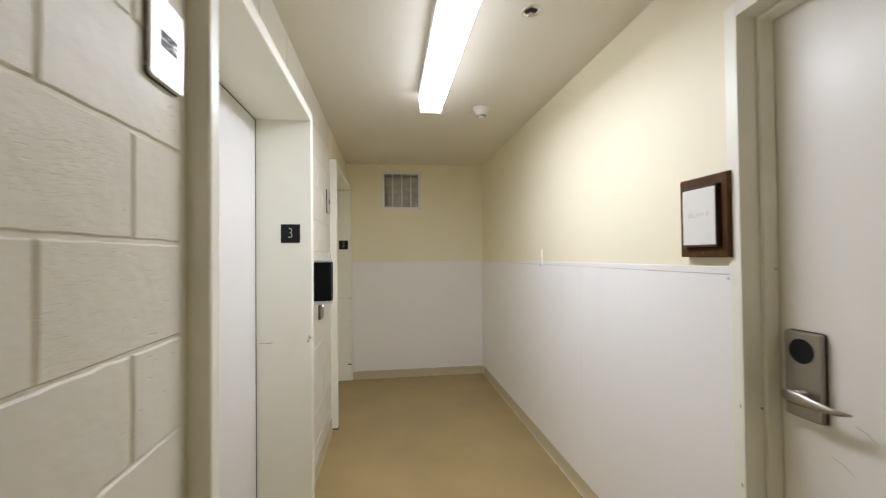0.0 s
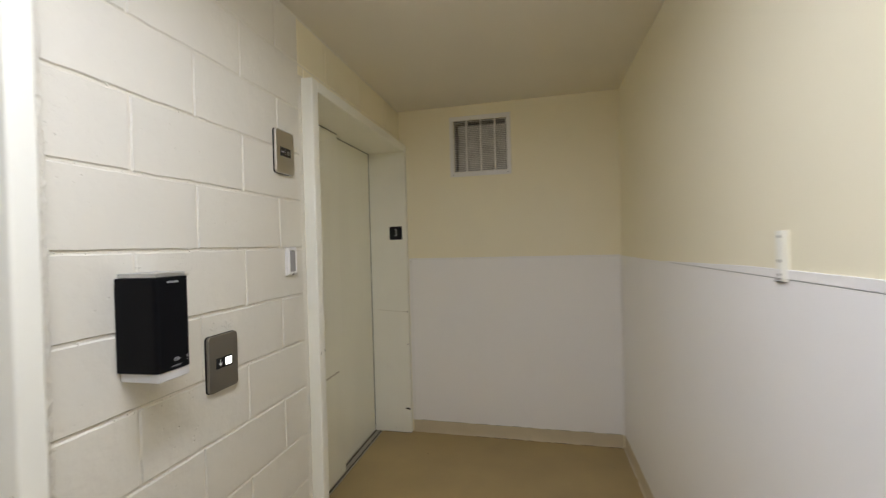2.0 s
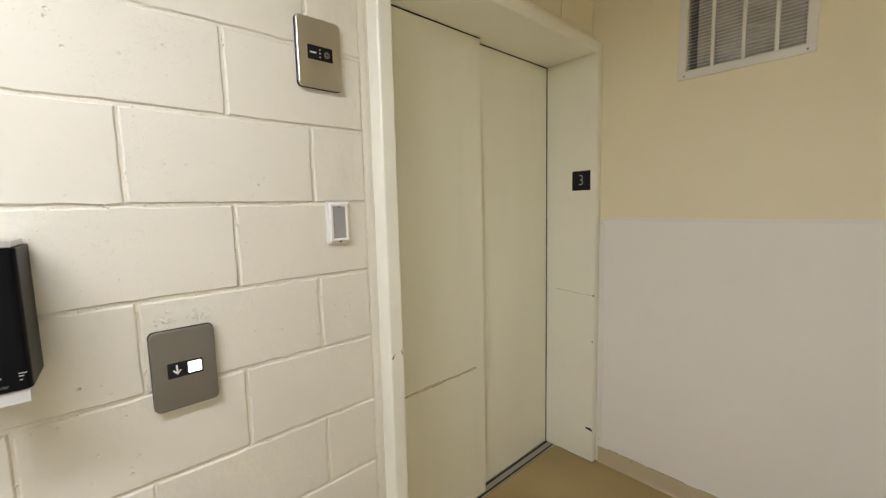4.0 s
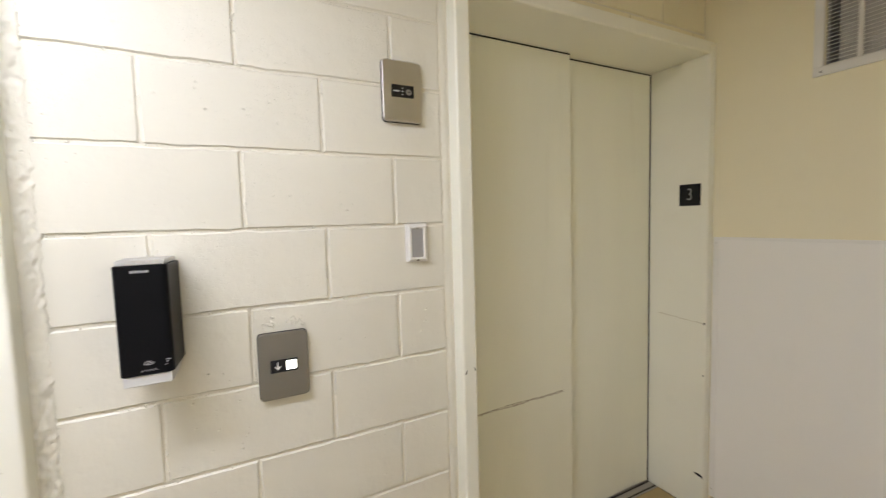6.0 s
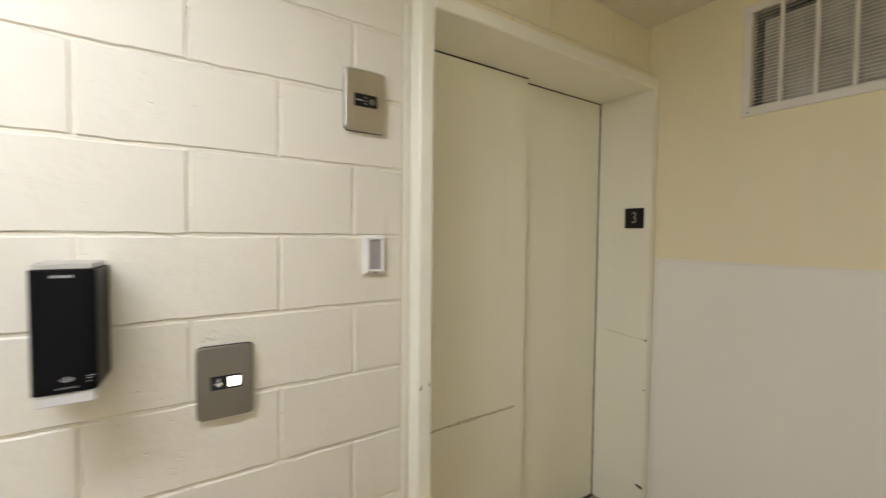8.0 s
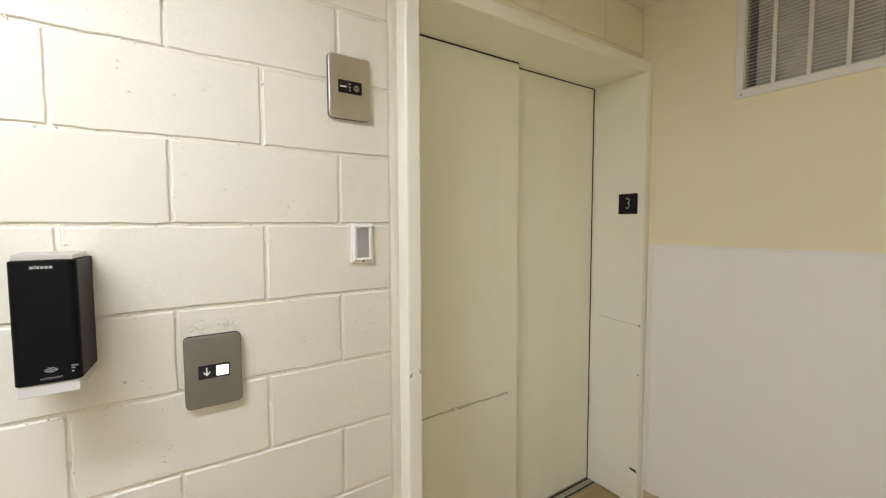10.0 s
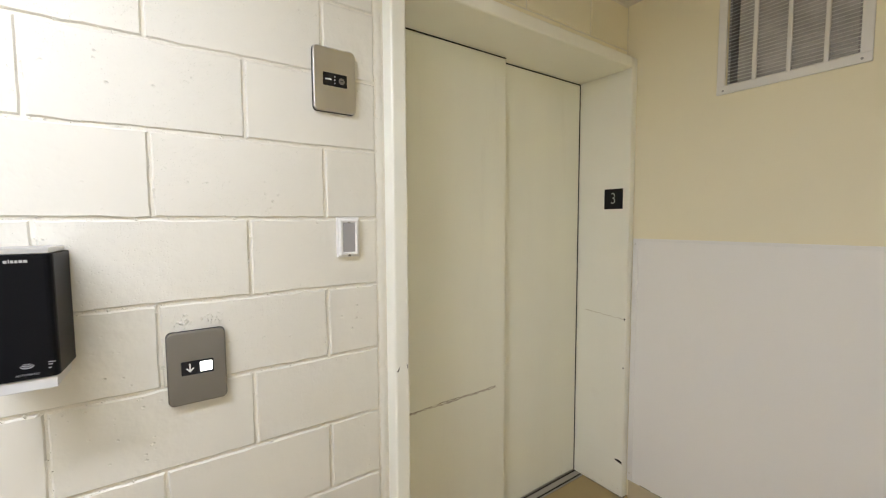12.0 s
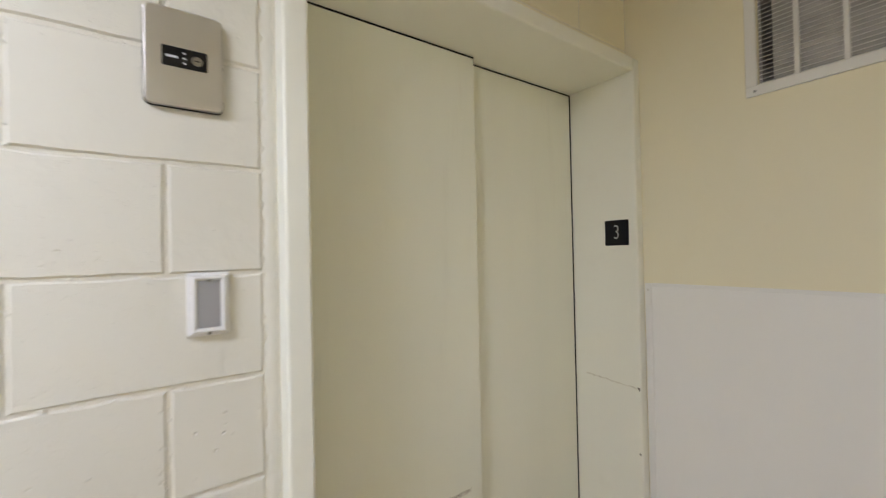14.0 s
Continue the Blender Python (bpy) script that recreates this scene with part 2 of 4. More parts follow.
M_DIFFUSER_SIDE = glowing("lamp_diffuser_side", (0.935, 0.955, 1.065), LAMP * 0.10)
M_DIFFUSER_END = glowing("lamp_diffuser_end", (0.935, 0.955, 1.065), LAMP * 0.3)
M_BUTTON = glowing("lit_button", (1.0, 0.97, 0.9), 2.2)
M_ARROW = plain("white_arrow", (0.75, 0.75, 0.73), 0.5)
M_GREEN = glowing("green_arrow", (0.1, 0.8, 0.6), 2.0)
M_CAR_WALL = surface("white_laminate", (0.8, 0.79, 0.78), 0.3, vary=0.02, bump=0.05)
M_CAR_FLOOR = surface("checker_plate", (0.45, 0.45, 0.45), 0.4, metal=0.8, vary=0.1, scale=12, bump=0.2)
M_CAR_LAMP = glowing("car_lamp_diffuser", (1.0, 0.99, 0.97), CAR_LAMP)


# ---- mesh helpers ----
def box(bm, x0, x1, y0, y1, z0, z1, bevel=0.0, seg=2):
    tmp = bmesh.new()
    bmesh.ops.create_cube(tmp, size=1.0)
    for v in tmp.verts:
        v.co = Vector((x0 + (v.co.x + 0.5) * (x1 - x0), y0 + (v.co.y + 0.5) * (y1 - y0), z0 + (v.co.z + 0.5) * (z1 - z0)))
    if bevel:
        bmesh.ops.bevel(tmp, geom=list(tmp.edges), offset=bevel, segments=seg, profile=0.5, affect="EDGES")
    join(bm, tmp)
    return bm


def join(bm, tmp, m=None):
    if m is not None:
        tmp.transform(m)
    me = bpy.data.meshes.new("tmp")
    tmp.to_mesh(me)
    bm.from_mesh(me)
    bpy.data.meshes.remove(me)
    tmp.free()


def prism(bm, outline, x0, x1, bevel=0.0, seg=2, m=None):
    """An outline of (y, z), drawn out from x0 to x1 (the front, whose rim is rounded by bevel)."""
    tmp = bmesh.new()
    back = [tmp.verts.new((x0, y, z)) for y, z in outline]
    front = [tmp.verts.new((x1, y, z)) for y, z in outline]
    tmp.faces.new(list(reversed(back)))
    rim = tmp.faces.new(front)
    k = len(outline)
    for i in range(k):
        tmp.faces.new((back[i], back[(i + 1) % k], front[(i + 1) % k], front[i]))
    bmesh.ops.recalc_face_normals(tmp, faces=list(tmp.faces))
    if bevel:
        bmesh.ops.bevel(tmp, geom=list(rim.edges), offset=bevel, segments=seg, profile=0.5, affect="EDGES")
    join(bm, tmp, m)
    return bm


def rounded(w, h, r, k=5):
    """Outline of a rectangle about the origin with rounded corners."""
    pts = []
    for cy, cz, a0 in ((w / 2 - r, h / 2 - r, 0), (-w / 2 + r, h / 2 - r, 90), (-w / 2 + r, -h / 2 + r, 180), (w / 2 - r, -h / 2 + r, 270)):
        for i in range(k + 1):
            a = radians(a0 + 90 * i / k)
            pts.append((cy + r * math.cos(a), cz + r * math.sin(a)))
    return pts


def mitred(bm, w, h, wi, hi, x0, x1, bevel):
    """A picture frame moulding of four mitred rails round one opening."""
    tmp = bmesh.new()
    rings = [[tmp.verts.new((x, sy * a, sz * b)) for sy, sz in ((-1, -1), (1, -1), (1, 1), (-1, 1))]
             for x, a, b in ((x0, w, h), (x1 - bevel, w, h), (x1, w - bevel, h - bevel), (x1, wi + bevel, hi + bevel), (x1 - bevel, wi, hi), (x0, wi, hi))]
    for p, q in zip(rings, rings[1:] + rings[:1]):
        for i in range(4):
            tmp.faces.new((p[i], p[(i + 1) % 4], q[(i + 1) % 4], q[i]))
    bmesh.ops.recalc_face_normals(tmp, faces=list(tmp.faces))
    join(bm, tmp)
    return bm


def disc(r, k=24):
    return [(r * math.cos(2 * math.pi * i / k), r * math.sin(2 * math.pi * i / k)) for i in range(k)]


def lathe(bm, profile, k=32, m=None):
    """A profile of (radius, z) turned about z."""
    tmp = bmesh.new()
    rings = []
    for r, z in profile:
        rings.append([tmp.verts.new((max(r, 1e-5) * math.cos(2 * math.pi * i / k), max(r, 1e-5) * math.sin(2 * math.pi * i / k), z)) for i in range(k)])
    for a, b in zip(rings, rings[1:]):
        for i in range(k):
            tmp.faces.new((a[i], a[(i + 1) % k], b[(i + 1) % k], b[i]))
    bmesh.ops.remove_doubles(tmp, verts=list(tmp.verts), dist=1e-4)
    bmesh.ops.recalc_face_normals(tmp, faces=list(tmp.faces))
    for f in tmp.faces:
        f.smooth = True
    join(bm, tmp, m)
    return bm


def ribbon(bm, points, width, lift=0.0006):
    """A worn streak in the plane x = 0 along (y, z) points, of uneven width, slightly proud."""
    tmp = bmesh.new()
    rng = random.Random(len(points) * 7 + int(abs(points[0][1]) * 1000))
    fine = []
    for (a, b), (c, d) in zip(points, points[1:]):
        steps = max(2, int(math.hypot(c - a, d - b) / 0.012))
        fine += [(a + (c - a) * i / steps, b + (d - b) * i / steps) for i in range(steps)]
    fine.append(points[-1])
    up, dn = [], []
    for i, (y, z) in enumerate(fine):
        w = width * (0.35 + rng.random()) * (0.25 if i in (0, len(fine) - 1) else 1)
        j = (rng.random() - 0.5) * width
        up.append(tmp.verts.new((lift, y, z + w / 2 + j)))
        dn.append(tmp.verts.new((lift, y, z - w / 2 + j)))
    for i in range(len(fine) - 1):
        tmp.faces.new((dn[i], dn[i + 1], up[i + 1], up[i]))
    join(bm, tmp)
    return bm


def mesh_of(name, bm, material):
    me = bpy.data.meshes.new(name)
    bm.to_mesh(me)
    bm.free()
    me.materials.append(material)
    return me


def part(name, bm, material, parent, label="", at=None):
    ob = new(name, mesh_of(name, bm, material))
    ob.parent = parent
    if at is not None:
        ob.matrix_basis = at
    if label:
        tagged(ob, label)
    return ob


def thing(name, m, label, category, group="", kind=""):
    ob = new(name)
    ob.empty_display_size = 0.05
    ob.matrix_basis = m
    return tagged(ob, label, category, group, kind)


def setting(name, bm, material, label, category):
    return tagged(new(name, mesh_of(name, bm, material)), label, category, kind="structure")


def lettering(text, size, depth, m, thin=0.0):
    """The built-in font as a mesh, its face turned to +x, centred."""
    cu = bpy.data.curves.new("lettering", "FONT")
    cu.body, cu.size, cu.extrude, cu.align_x, cu.align_y, cu.offset = text, size, depth, "CENTER", "CENTER", thin
    ob = bpy.data.objects.new("lettering", cu)
    scene.collection.objects.link(ob)
    bpy.context.view_layer.update()
    me = bpy.data.meshes.new_from_object(ob.evaluated_get(bpy.context.evaluated_depsgraph_get()))
    bpy.data.objects.remove(ob)
    bm = bmesh.new()
    bm.from_mesh(me)
    bpy.data.meshes.remove(me)
    bm.transform(m @ Matrix(((0, 0, 1, 0), (1, 0, 0, 0), (0, 1, 0, 0), (0, 0, 0, 1))))
    return bm


# ---- the large structure ----
bm = box(bmesh.new(), -0.3, XE + 0.3, YS - 0.2, YN + 0.2, -0.15, 0.0)
setting("floor", bm, M_FLOOR, "tan sheet vinyl floor, slightly worn and glossy", "floor")
bm = box(bmesh.new(), -0.3, XE + 0.3, YS - 0.2, YN + 0.2, ZC, ZC + 0.2)
setting("ceiling", bm, M_CEILING, "smooth cream painted ceiling", "ceiling")

# West wall: a core with openings for the two elevators, faced with blocks at the end of the file.
JX = -0.0042
bm = bmesh.new()
for y0, y1, z0, z1 in ((YS, EL_A[0] - FACE, 0, ZC), (EL_A[0] - FACE, EL_A[1] + FACE, HEAD + FACE, ZC), (EL_A[1] + FACE, EL_B[0] - FACE, 0, ZC),
                       (EL_B[0] - FACE, YN, HEAD + FACE, ZC)):
    box(bm, -0.27, JX, y0, y1, z0, z1)
WALL_WEST = setting("wall_west", bm, M_JOINT, "cream painted concrete block wall with two elevator openings", "wall")

# North wall, with a hole for the vent.
VX, VZ = (0.425, 0.812), (1.955, 2.335)
bm = bmesh.new()
for x0, x1, z0, z1 in ((-0.3, VX[0], 0, ZC), (VX[1], XE + 0.2, 0, ZC), (VX[0], VX[1], 0, VZ[0]), (VX[0], VX[1], VZ[1], ZC)):
    box(bm, x0, x1, YN, YN + 0.15, z0, z1)
setting("wall_north", bm, M_DRYWALL, "yellow cream painted end wall with a vent opening", "wall")

# East wall, with the opening of the room door.
D0, D1 = DOOR_Y[0] - 0.045, DOOR_Y[1] + 0.045
bm = bmesh.new()
for y0, y1, z0, z1 in ((D1, YN, 0, ZC), (YS, D0, 0, ZC), (D0, D1, 2.18, ZC)):
    box(bm, XE, XE + 0.16, y0, y1, z0, z1)
setting("wall_east", bm, M_DRYWALL, "yellow cream painted plaster side wall", "wall")
# Added unseen wall behind the camera: closes the hallway so that light bounces back.
bm = box(bmesh.new(), -0.3, XE + 0.3, YS - 0.12, YS, 0, ZC)
setting("wall_south_added", bm, M_DRYWALL, "plain cream wall added out of view to close the hallway and bounce its light", "wall")


# Base strips with a rolled toe.
def base_run(name, along, a, b, face, sign, h=0.092):
    bm = bmesh.new()
    prof = [(0, 0), (0.011, 0), (0.009, 0.004), (0.006, 0.012), (0.0045, 0.03), (0.0045, h - 0.004), (0.003, h), (0, h)]
    tmp = bmesh.new()
    ends = []
    for s in (a, b):
        ends.append([tmp.verts.new((face + sign * d, s, z) if along == "y" else (s, face + sign * d, z)) for d, z in prof])
    k = len(prof)
    for i in range(k):
        tmp.faces.new((ends[0][i], ends[0][(i + 1) % k], ends[1][(i + 1) % k], ends[1][i]))
    tmp.faces.new(ends[0])
    tmp.faces.new(list(reversed(ends[1])))
    bmesh.ops.recalc_face_normals(tmp, faces=list(tmp.faces))
    join(bm, tmp)
    return setting(name, bm, M_BASE, "tan vinyl cove base strip along the floor", "baseboard")


base_run("baseboard_north", "x", XW + 0.06, XE - 0.012, YN, -1)
base_run("baseboard_east", "y", D1, YN, XE, -1)
base_run("baseboard_west", "y", EL_A[1] + FACE + 0.002, EL_B[0] - FACE - 0.002, 0.0, 1, 0.085)
base_run("baseboard_west_south", "y", YS, EL_A[0] - FACE - 0.002, 0.0, 1, 0.085)
base_run("baseboard_east_south", "y", YS, D0, XE, -1)
# white sealant bead along the foot of the east base
bm = bmesh.new()
rng = random.Random(3)
y = D1 + 0.02
while y < YN - 0.03:
    step = 0.12 + rng.random() * 0.3
    box(bm, XE - 0.0165 - rng.random() * 0.002, XE - 0.0105, y, min(y + step, YN - 0.03), 0.0, 0.004, 0.0015, 1)
    y += step + (0.0 if rng.random() < 0.7 else 0.05)
setting("trim_sealant", bm, M_SEAL, "uneven pale tan sealant bead along the base", "trim")

# broken dark grime line where the end wall panel meets its base strip, and a dark line at its foot
rng = random.Random(8)
bm = bmesh.new()
x = 0.12
while x < XE - 0.06:
    w = rng.uniform(0.02, 0.16)
    box(bm, x, min(x + w, XE - 0.03), YN - 0.0052, YN - 0.003, 0.0905, 0.0918 + rng.uniform(0, 0.0012))
    if x > 0.5:
        box(bm, x, min(x + w, XE - 0.03), YN - 0.0128, YN - 0.0105, 0.0, 0.0022)
    x += w + rng.uniform(0.0, 0.09)
setting("trim_dark_lines", bm, M_SCUFF, "broken dark grime line along the top of the base strip and dark line at its foot", "trim")

# White wainscot sheets with plastic trims.
WZ = 1.317
wains = thing("wainscot_east", pose(XE, 0, 0), "white plastic wall panels with trim strips on the side wall", "wall panel", kind="structure")
for y0, y1 in ((D1 + 0.004, 2.196), (2.202, YN - 0.006)):
    part("panel", box(bmesh.new(), -0.004, 0.0, y0, y1, 0.088, WZ), M_PANEL, wains)
bm = prism(bmesh.new(), [(D1 + 0.004, WZ + 0.0015), (3.72, WZ + 0.0015), (3.70, WZ + 0.004), (2.95, WZ + 0.023), (D1 + 0.004, WZ + 0.027)], 0.0, -0.0045, 0.0012, 1)
part("trim", bm, M_TRIM, wains, "white plastic cap strip")
bm = box(bmesh.new(), -0.0046, 0.0, 2.194, 2.204, 0.09, WZ - 0.004, 0.0015, 1)
part("seam_strip", bm, M_TRIM, wains)
# grey strip fills the gap and paints its shade line
bm = box(bmesh.new(), -0.0046, -0.001, D1 + 0.004, 3.6, WZ + 0.0002, WZ + 0.0014)
part("gap", bm, M_GREY, wains, "thin grey strip painting the shade in the gap under the cap strip")
bm = prism(bmesh.new(), disc(0.005, 10), 0, 0.003, 0.001, 1)
part("screw", bm, M_STEEL, wains, at=pose(-0.004, D1 + 0.018, WZ - 0.012, 0, 0, 180))
wains = thing("wainscot_north", pose(0, YN, 0), "white plastic wall panel with trim strips on the end wall", "wall panel", kind="structure")
part("panel", box(bmesh.new(), 0.075, XE - 0.006, -0.004, 0.0, 0.088, WZ), M_PANEL, wains)
part("trim", box(bmesh.new(), 0.052, 0.078, -0.0065, 0.0, 0.09, WZ + 0.006, 0.0015, 1), M_TRIM, wains)
part("trim", box(bmesh.new(), 0.0785, XE - 0.006, -0.0055, 0.0, WZ - 0.006, WZ + 0.007, 0.0012, 1), M_TRIM, wains)
part("trim", box(bmesh.new(), XE - 0.016, XE - 0.005, -0.016, -0.004, 0.09, WZ, 0.003, 1), M_TRIM, wains, "corner bead")
for z in (WZ - 0.02, 0.13):
    part("screw", prism(bmesh.new(), disc(0.004, 10), 0, 0.002), M_STEEL, wains, at=pose(0.065, -0.0066, z, 0, 0, -90))


# ---- elevator entrances ----
def entrance(span, leaf, label, right_return):
    y0, y1 = span
    e = thing("elevator_entrance", pose(0, y0, 0), label, "elevator door", "elevator entrances")
    w = y1 - y0
    back = -0.255
    # jambs: a proud rounded face that returns deep into the wall
    for a, b in ((-FACE, 0.0), (w, w + right_return)):
        part("jamb", box(bmesh.new(), back, PROUD, a, b, 0, HEAD + FACE, 0.007, 3), M_FRAME, e)
    part("head", box(bmesh.new(), back, PROUD, 0.0005, w - 0.0005, HEAD, HEAD + FACE, 0.007, 3), M_FRAME, e)
    # two sliding leaves, the near one in front of the far one
    split = w / 2 + 0.035
    part("leaf", box(bmesh.new(), -0.232, -0.20, 0.004, split, 0.008, HEAD - 0.0045, 0.003, 2), leaf, e, "front sliding steel leaf")
    part("leaf", box(bmesh.new(), -0.272, -0.240, split - 0.06, w - 0.006, 0.008, HEAD - 0.0045, 0.003, 2), leaf, e, "rear sliding steel leaf")
    # black strips paint the shade in the gaps over and beside the leaves
    part("head_gap_shade", box(bmesh.new(), -0.275, -0.199, 0.001, split, HEAD - 0.003, HEAD - 0.0004), M_GAP_SHADE, e, "black strip painting the shade above the leaf")
    part("head_gap_shade", box(bmesh.new(), -0.275, -0.239, split + 0.0005, w - 0.001, HEAD - 0.003, HEAD - 0.0004), M_GAP_SHADE, e, "black strip painting the shade above the leaf")
    part("strike_gap_shade", box(bmesh.new(), -0.275, -0.239, w - 0.003, w - 0.0004, 0.006, HEAD - 0.0035), M_GAP_SHADE, e)
    # black sheet closes the opening, in place of the unlit shaft
    part("shadow_gap", box(bmesh.new(), -0.30, -0.275, -0.03, w + 0.03, 0.0, HEAD + 0.05), M_GAP_SHADE, e, "black sheet standing in for the dark shaft behind the leaves")
    # grooved sill
    plate = part("sill", box(bmesh.new(), -0.272, -0.183, 0.0015, w - 0.0015, 0.0, 0.004), M_SILL, e, "grooved metal sill")
    for x in (-0.1985, -0.2375):
        part("groove", box(bmesh.new(), x, x + 0.009, 0.003, w - 0.003, 0.004, 0.0045), M_DARK, plate)
    return e


ent_a = entrance(EL_A, M_LEAF_WHITE, "closed two-leaf elevator door, white leaves in a cream steel frame", FACE)
ent_b = entrance(EL_B, M_LEAF, "closed two-leaf elevator door, cream leaves in a cream steel frame", YN - EL_B[1] - 0.001)
W_EL = EL_B[1] - EL_B[0]


def scuff(parent, m, points, width, material=M_SCUFF):
    part("scuff", ribbon(bmesh.new(), points, width), material, parent, at=m)


# wear: a long scrape on the front leaf, chips on the frames
scuff(ent_b, pose(-0.20, 0, 0), [(0.005, 0.650), (0.14, 0.651), (0.30, 0.657), (0.50, 0.656), (0.60, 0.659)], 0.0024, M_SCUFF_DARK)
scuff(ent_b, pose(-0.20, 0, 0), [(0.02, 0.647), (0.60, 0.653)], 0.007, M_SCUFF_PALE)
scuff(ent_b, pose(PROUD, 0, 0), [(-0.046, 0.945), (-0.036, 0.95)], 0.012)
scuff(ent_b, pose(PROUD, 0, 0), [(-0.012, 0.957), (-0.006, 0.952)], 0.012)
JF = pose(0, W_EL, 0, 0, 0, -90)
for pts, wd, mt in (([(0.032, 0.182), (0.050, 0.176)], 0.008, M_SCUFF_MID),
                    ([(-0.19, 0.935), (-0.05, 0.926), (0.04, 0.921)], 0.005, M_SCUFF_FAINT), ([(0.036, 0.922), (0.046, 0.926)], 0.010, M_SCUFF_INK),
                    ([(0.036, 0.676), (0.044, 0.676)], 0.006, M_SCUFF)):
    scuff(ent_b, JF, pts, wd, mt)
part("foot_sealant", box(bmesh.new(), 0.0, PROUD + 0.003, -FACE - 0.003, 0.0005, 0.0, 0.012, 0.002, 1), M_SCUFF, ent_b, "dark grimy sealant at the foot")
part("foot_sealant", box(bmesh.new(), -0.16, PROUD + 0.002, W_EL - 0.002, W_EL + 0.03, 0.0, 0.005, 0.001, 1), M_SCUFF_MID, ent_b)
scuff(ent_b, pose(0.0005, 0, 0), [(-0.16, 0.089), (-0.056, 0.094)], 0.012, M_SCUFF_MID)
bm = bmesh.new()
bm.faces.new([bm.verts.new((0.0008, 0.026 + a * 1.5, 0.187 + b * (0.45 if a < 0 else 0.6) - a * 0.12)) for a, b in disc(0.0135, 11)])
part("rub_mark", bm, M_SCUFF_INK, ent_b, "black rub mark", at=JF)
# grime splashed over the feet of the jamb and the leaves
rng = random.Random(17)
for parent_m, y0, y1, count in ((JF, -0.19, 0.045, 34), (pose(-0.24, 0, 0), 0.72, 1.21, 22), (pose(-0.20, 0, 0), 0.03, 0.62, 16)):
    bm = bmesh.new()
    for _ in range(count):
        y, z, r = rng.uniform(y0, y1), 0.010 + rng.random() ** 3 * 0.045, rng.uniform(0.0006, 0.0022)
        bm.faces.new([bm.verts.new((0.0007, y + a * rng.uniform(0.7, 1.3), z + b * rng.uniform(0.7, 1.3))) for a, b in disc(r, 7)])
    tagged(part("grime", bm, M_SCUFF_PALE, ent_b, at=parent_m), "fine brown specks of grime at the foot", kind="stuff")
for z in (0.924, 0.676):
    part("screw", prism(bmesh.new(), disc(0.0035, 10), 0, 0.002, 0.0008, 1), M_SCUFF, ent_b, at=pose(0.040, W_EL, z, 0, 0, -90))
JA = pose(0, EL_A[1] - EL_A[0], 0, 0, 0, -90)
scuff(ent_a, pose(PROUD, EL_A[1] - EL_A[0], 0), [(0.004, 0.942), (0.008, 0.945), (0.012, 0.94)], 0.007, M_SCUFF)
scuff(ent_a, pose(PROUD, EL_A[1] - EL_A[0], 0), [(-0.02, 0.955), (0.02, 0.95)], 0.005, M_SCUFF_PALE)
scuff(ent_a, pose(PROUD, EL_A[1] - EL_A[0], 0), [(0.018, 0.52), (0.026, 0.52)], 0.01, M_SCUFF)
scuff(ent_a, JA, [(-0.235, 0.93), (-0.15, 0.932)], 0.004, M_SCUFF_PALE)
scuff(ent_a, JA, [(0.02, 0.94), (0.044, 0.945)], 0.03, M_SCUFF_PALE)


# floor number plates on the far jambs
def number_plate(m):
    p = thing("floor_number_plate", m, "square black floor plate with a pale numeral 3 on a jamb", "sign", "floor number plates")
    part("plate", prism(bmesh.new(), rounded(0.1, 0.1, 0.002, 2), 0.0005, 0.003, 0.0006, 1), M_PLATE, p)
    part("numeral", lettering("3", 0.080, 0.0006, pose(0.0034, 0, 0.0) @ Matrix.Diagonal((1, 0.78, 1, 1)), -0.0014), M_NUMERAL, p, "pale raised numeral 3")
    return p


plate_a = number_plate(pose(-0.062, EL_A[1], 1.517, 0, 0, -90))
plate_b = copy_thing(plate_a, pose(-0.034, EL_B[1], 1.519, 0, 0, -90))


# ---- hall stations on the block wall ----
def station(name, label, cy, cz, w, h, material):
    s = thing(name, pose(0.0, cy, cz), label, "elevator panel", "elevator hall stations")
    # dark back, slightly oversize: its rim paints the plate's shadow line
    part("backbox_shade", prism(bmesh.new(), rounded(w + 0.0016, h + 0.0018, 0.012), 0.0, 0.0062), M_DARK, s, "dark rim painting the shadow line round the faceplate")
    part("faceplate", prism(bmesh.new(), rounded(w, h, 0.012), 0.006, 0.015, 0.0028, 3), material, s, "brushed stainless steel faceplate")
    return s


call = station("call_station", "brushed steel elevator call panel with a lit down button", 2.810, 1.060, 0.124, 0.178, M_STEEL_DULL)
win = part("window", prism(bmesh.new(), rounded(0.068, 0.034, 0.002, 2), 0.0145, 0.0158), M_BLACK_GLOSS, call, "black acrylic window", at=pose(0, 0, 0.0))
part("button", prism(bmesh.new(), rounded(0.026, 0.024, 0.002, 2), 0.0155, 0.0172, 0.0006, 1), M_BUTTON, win, "lit square white button", at=pose(0, 0.018, 0))
arrow = [(0.0015, 0.011), (-0.0015, 0.011), (-0.0015, -0.004), (-0.0065, 0.001), (-0.0085, -0.001), (0, -0.0105), (0.0085, -0.001), (0.0065, 0.001), (0.0015, -0.004)]
part("arrow", prism(bmesh.new(), arrow, 0.0157, 0.0163), M_ARROW, win, "white down arrow", at=pose(0, -0.016, 0))


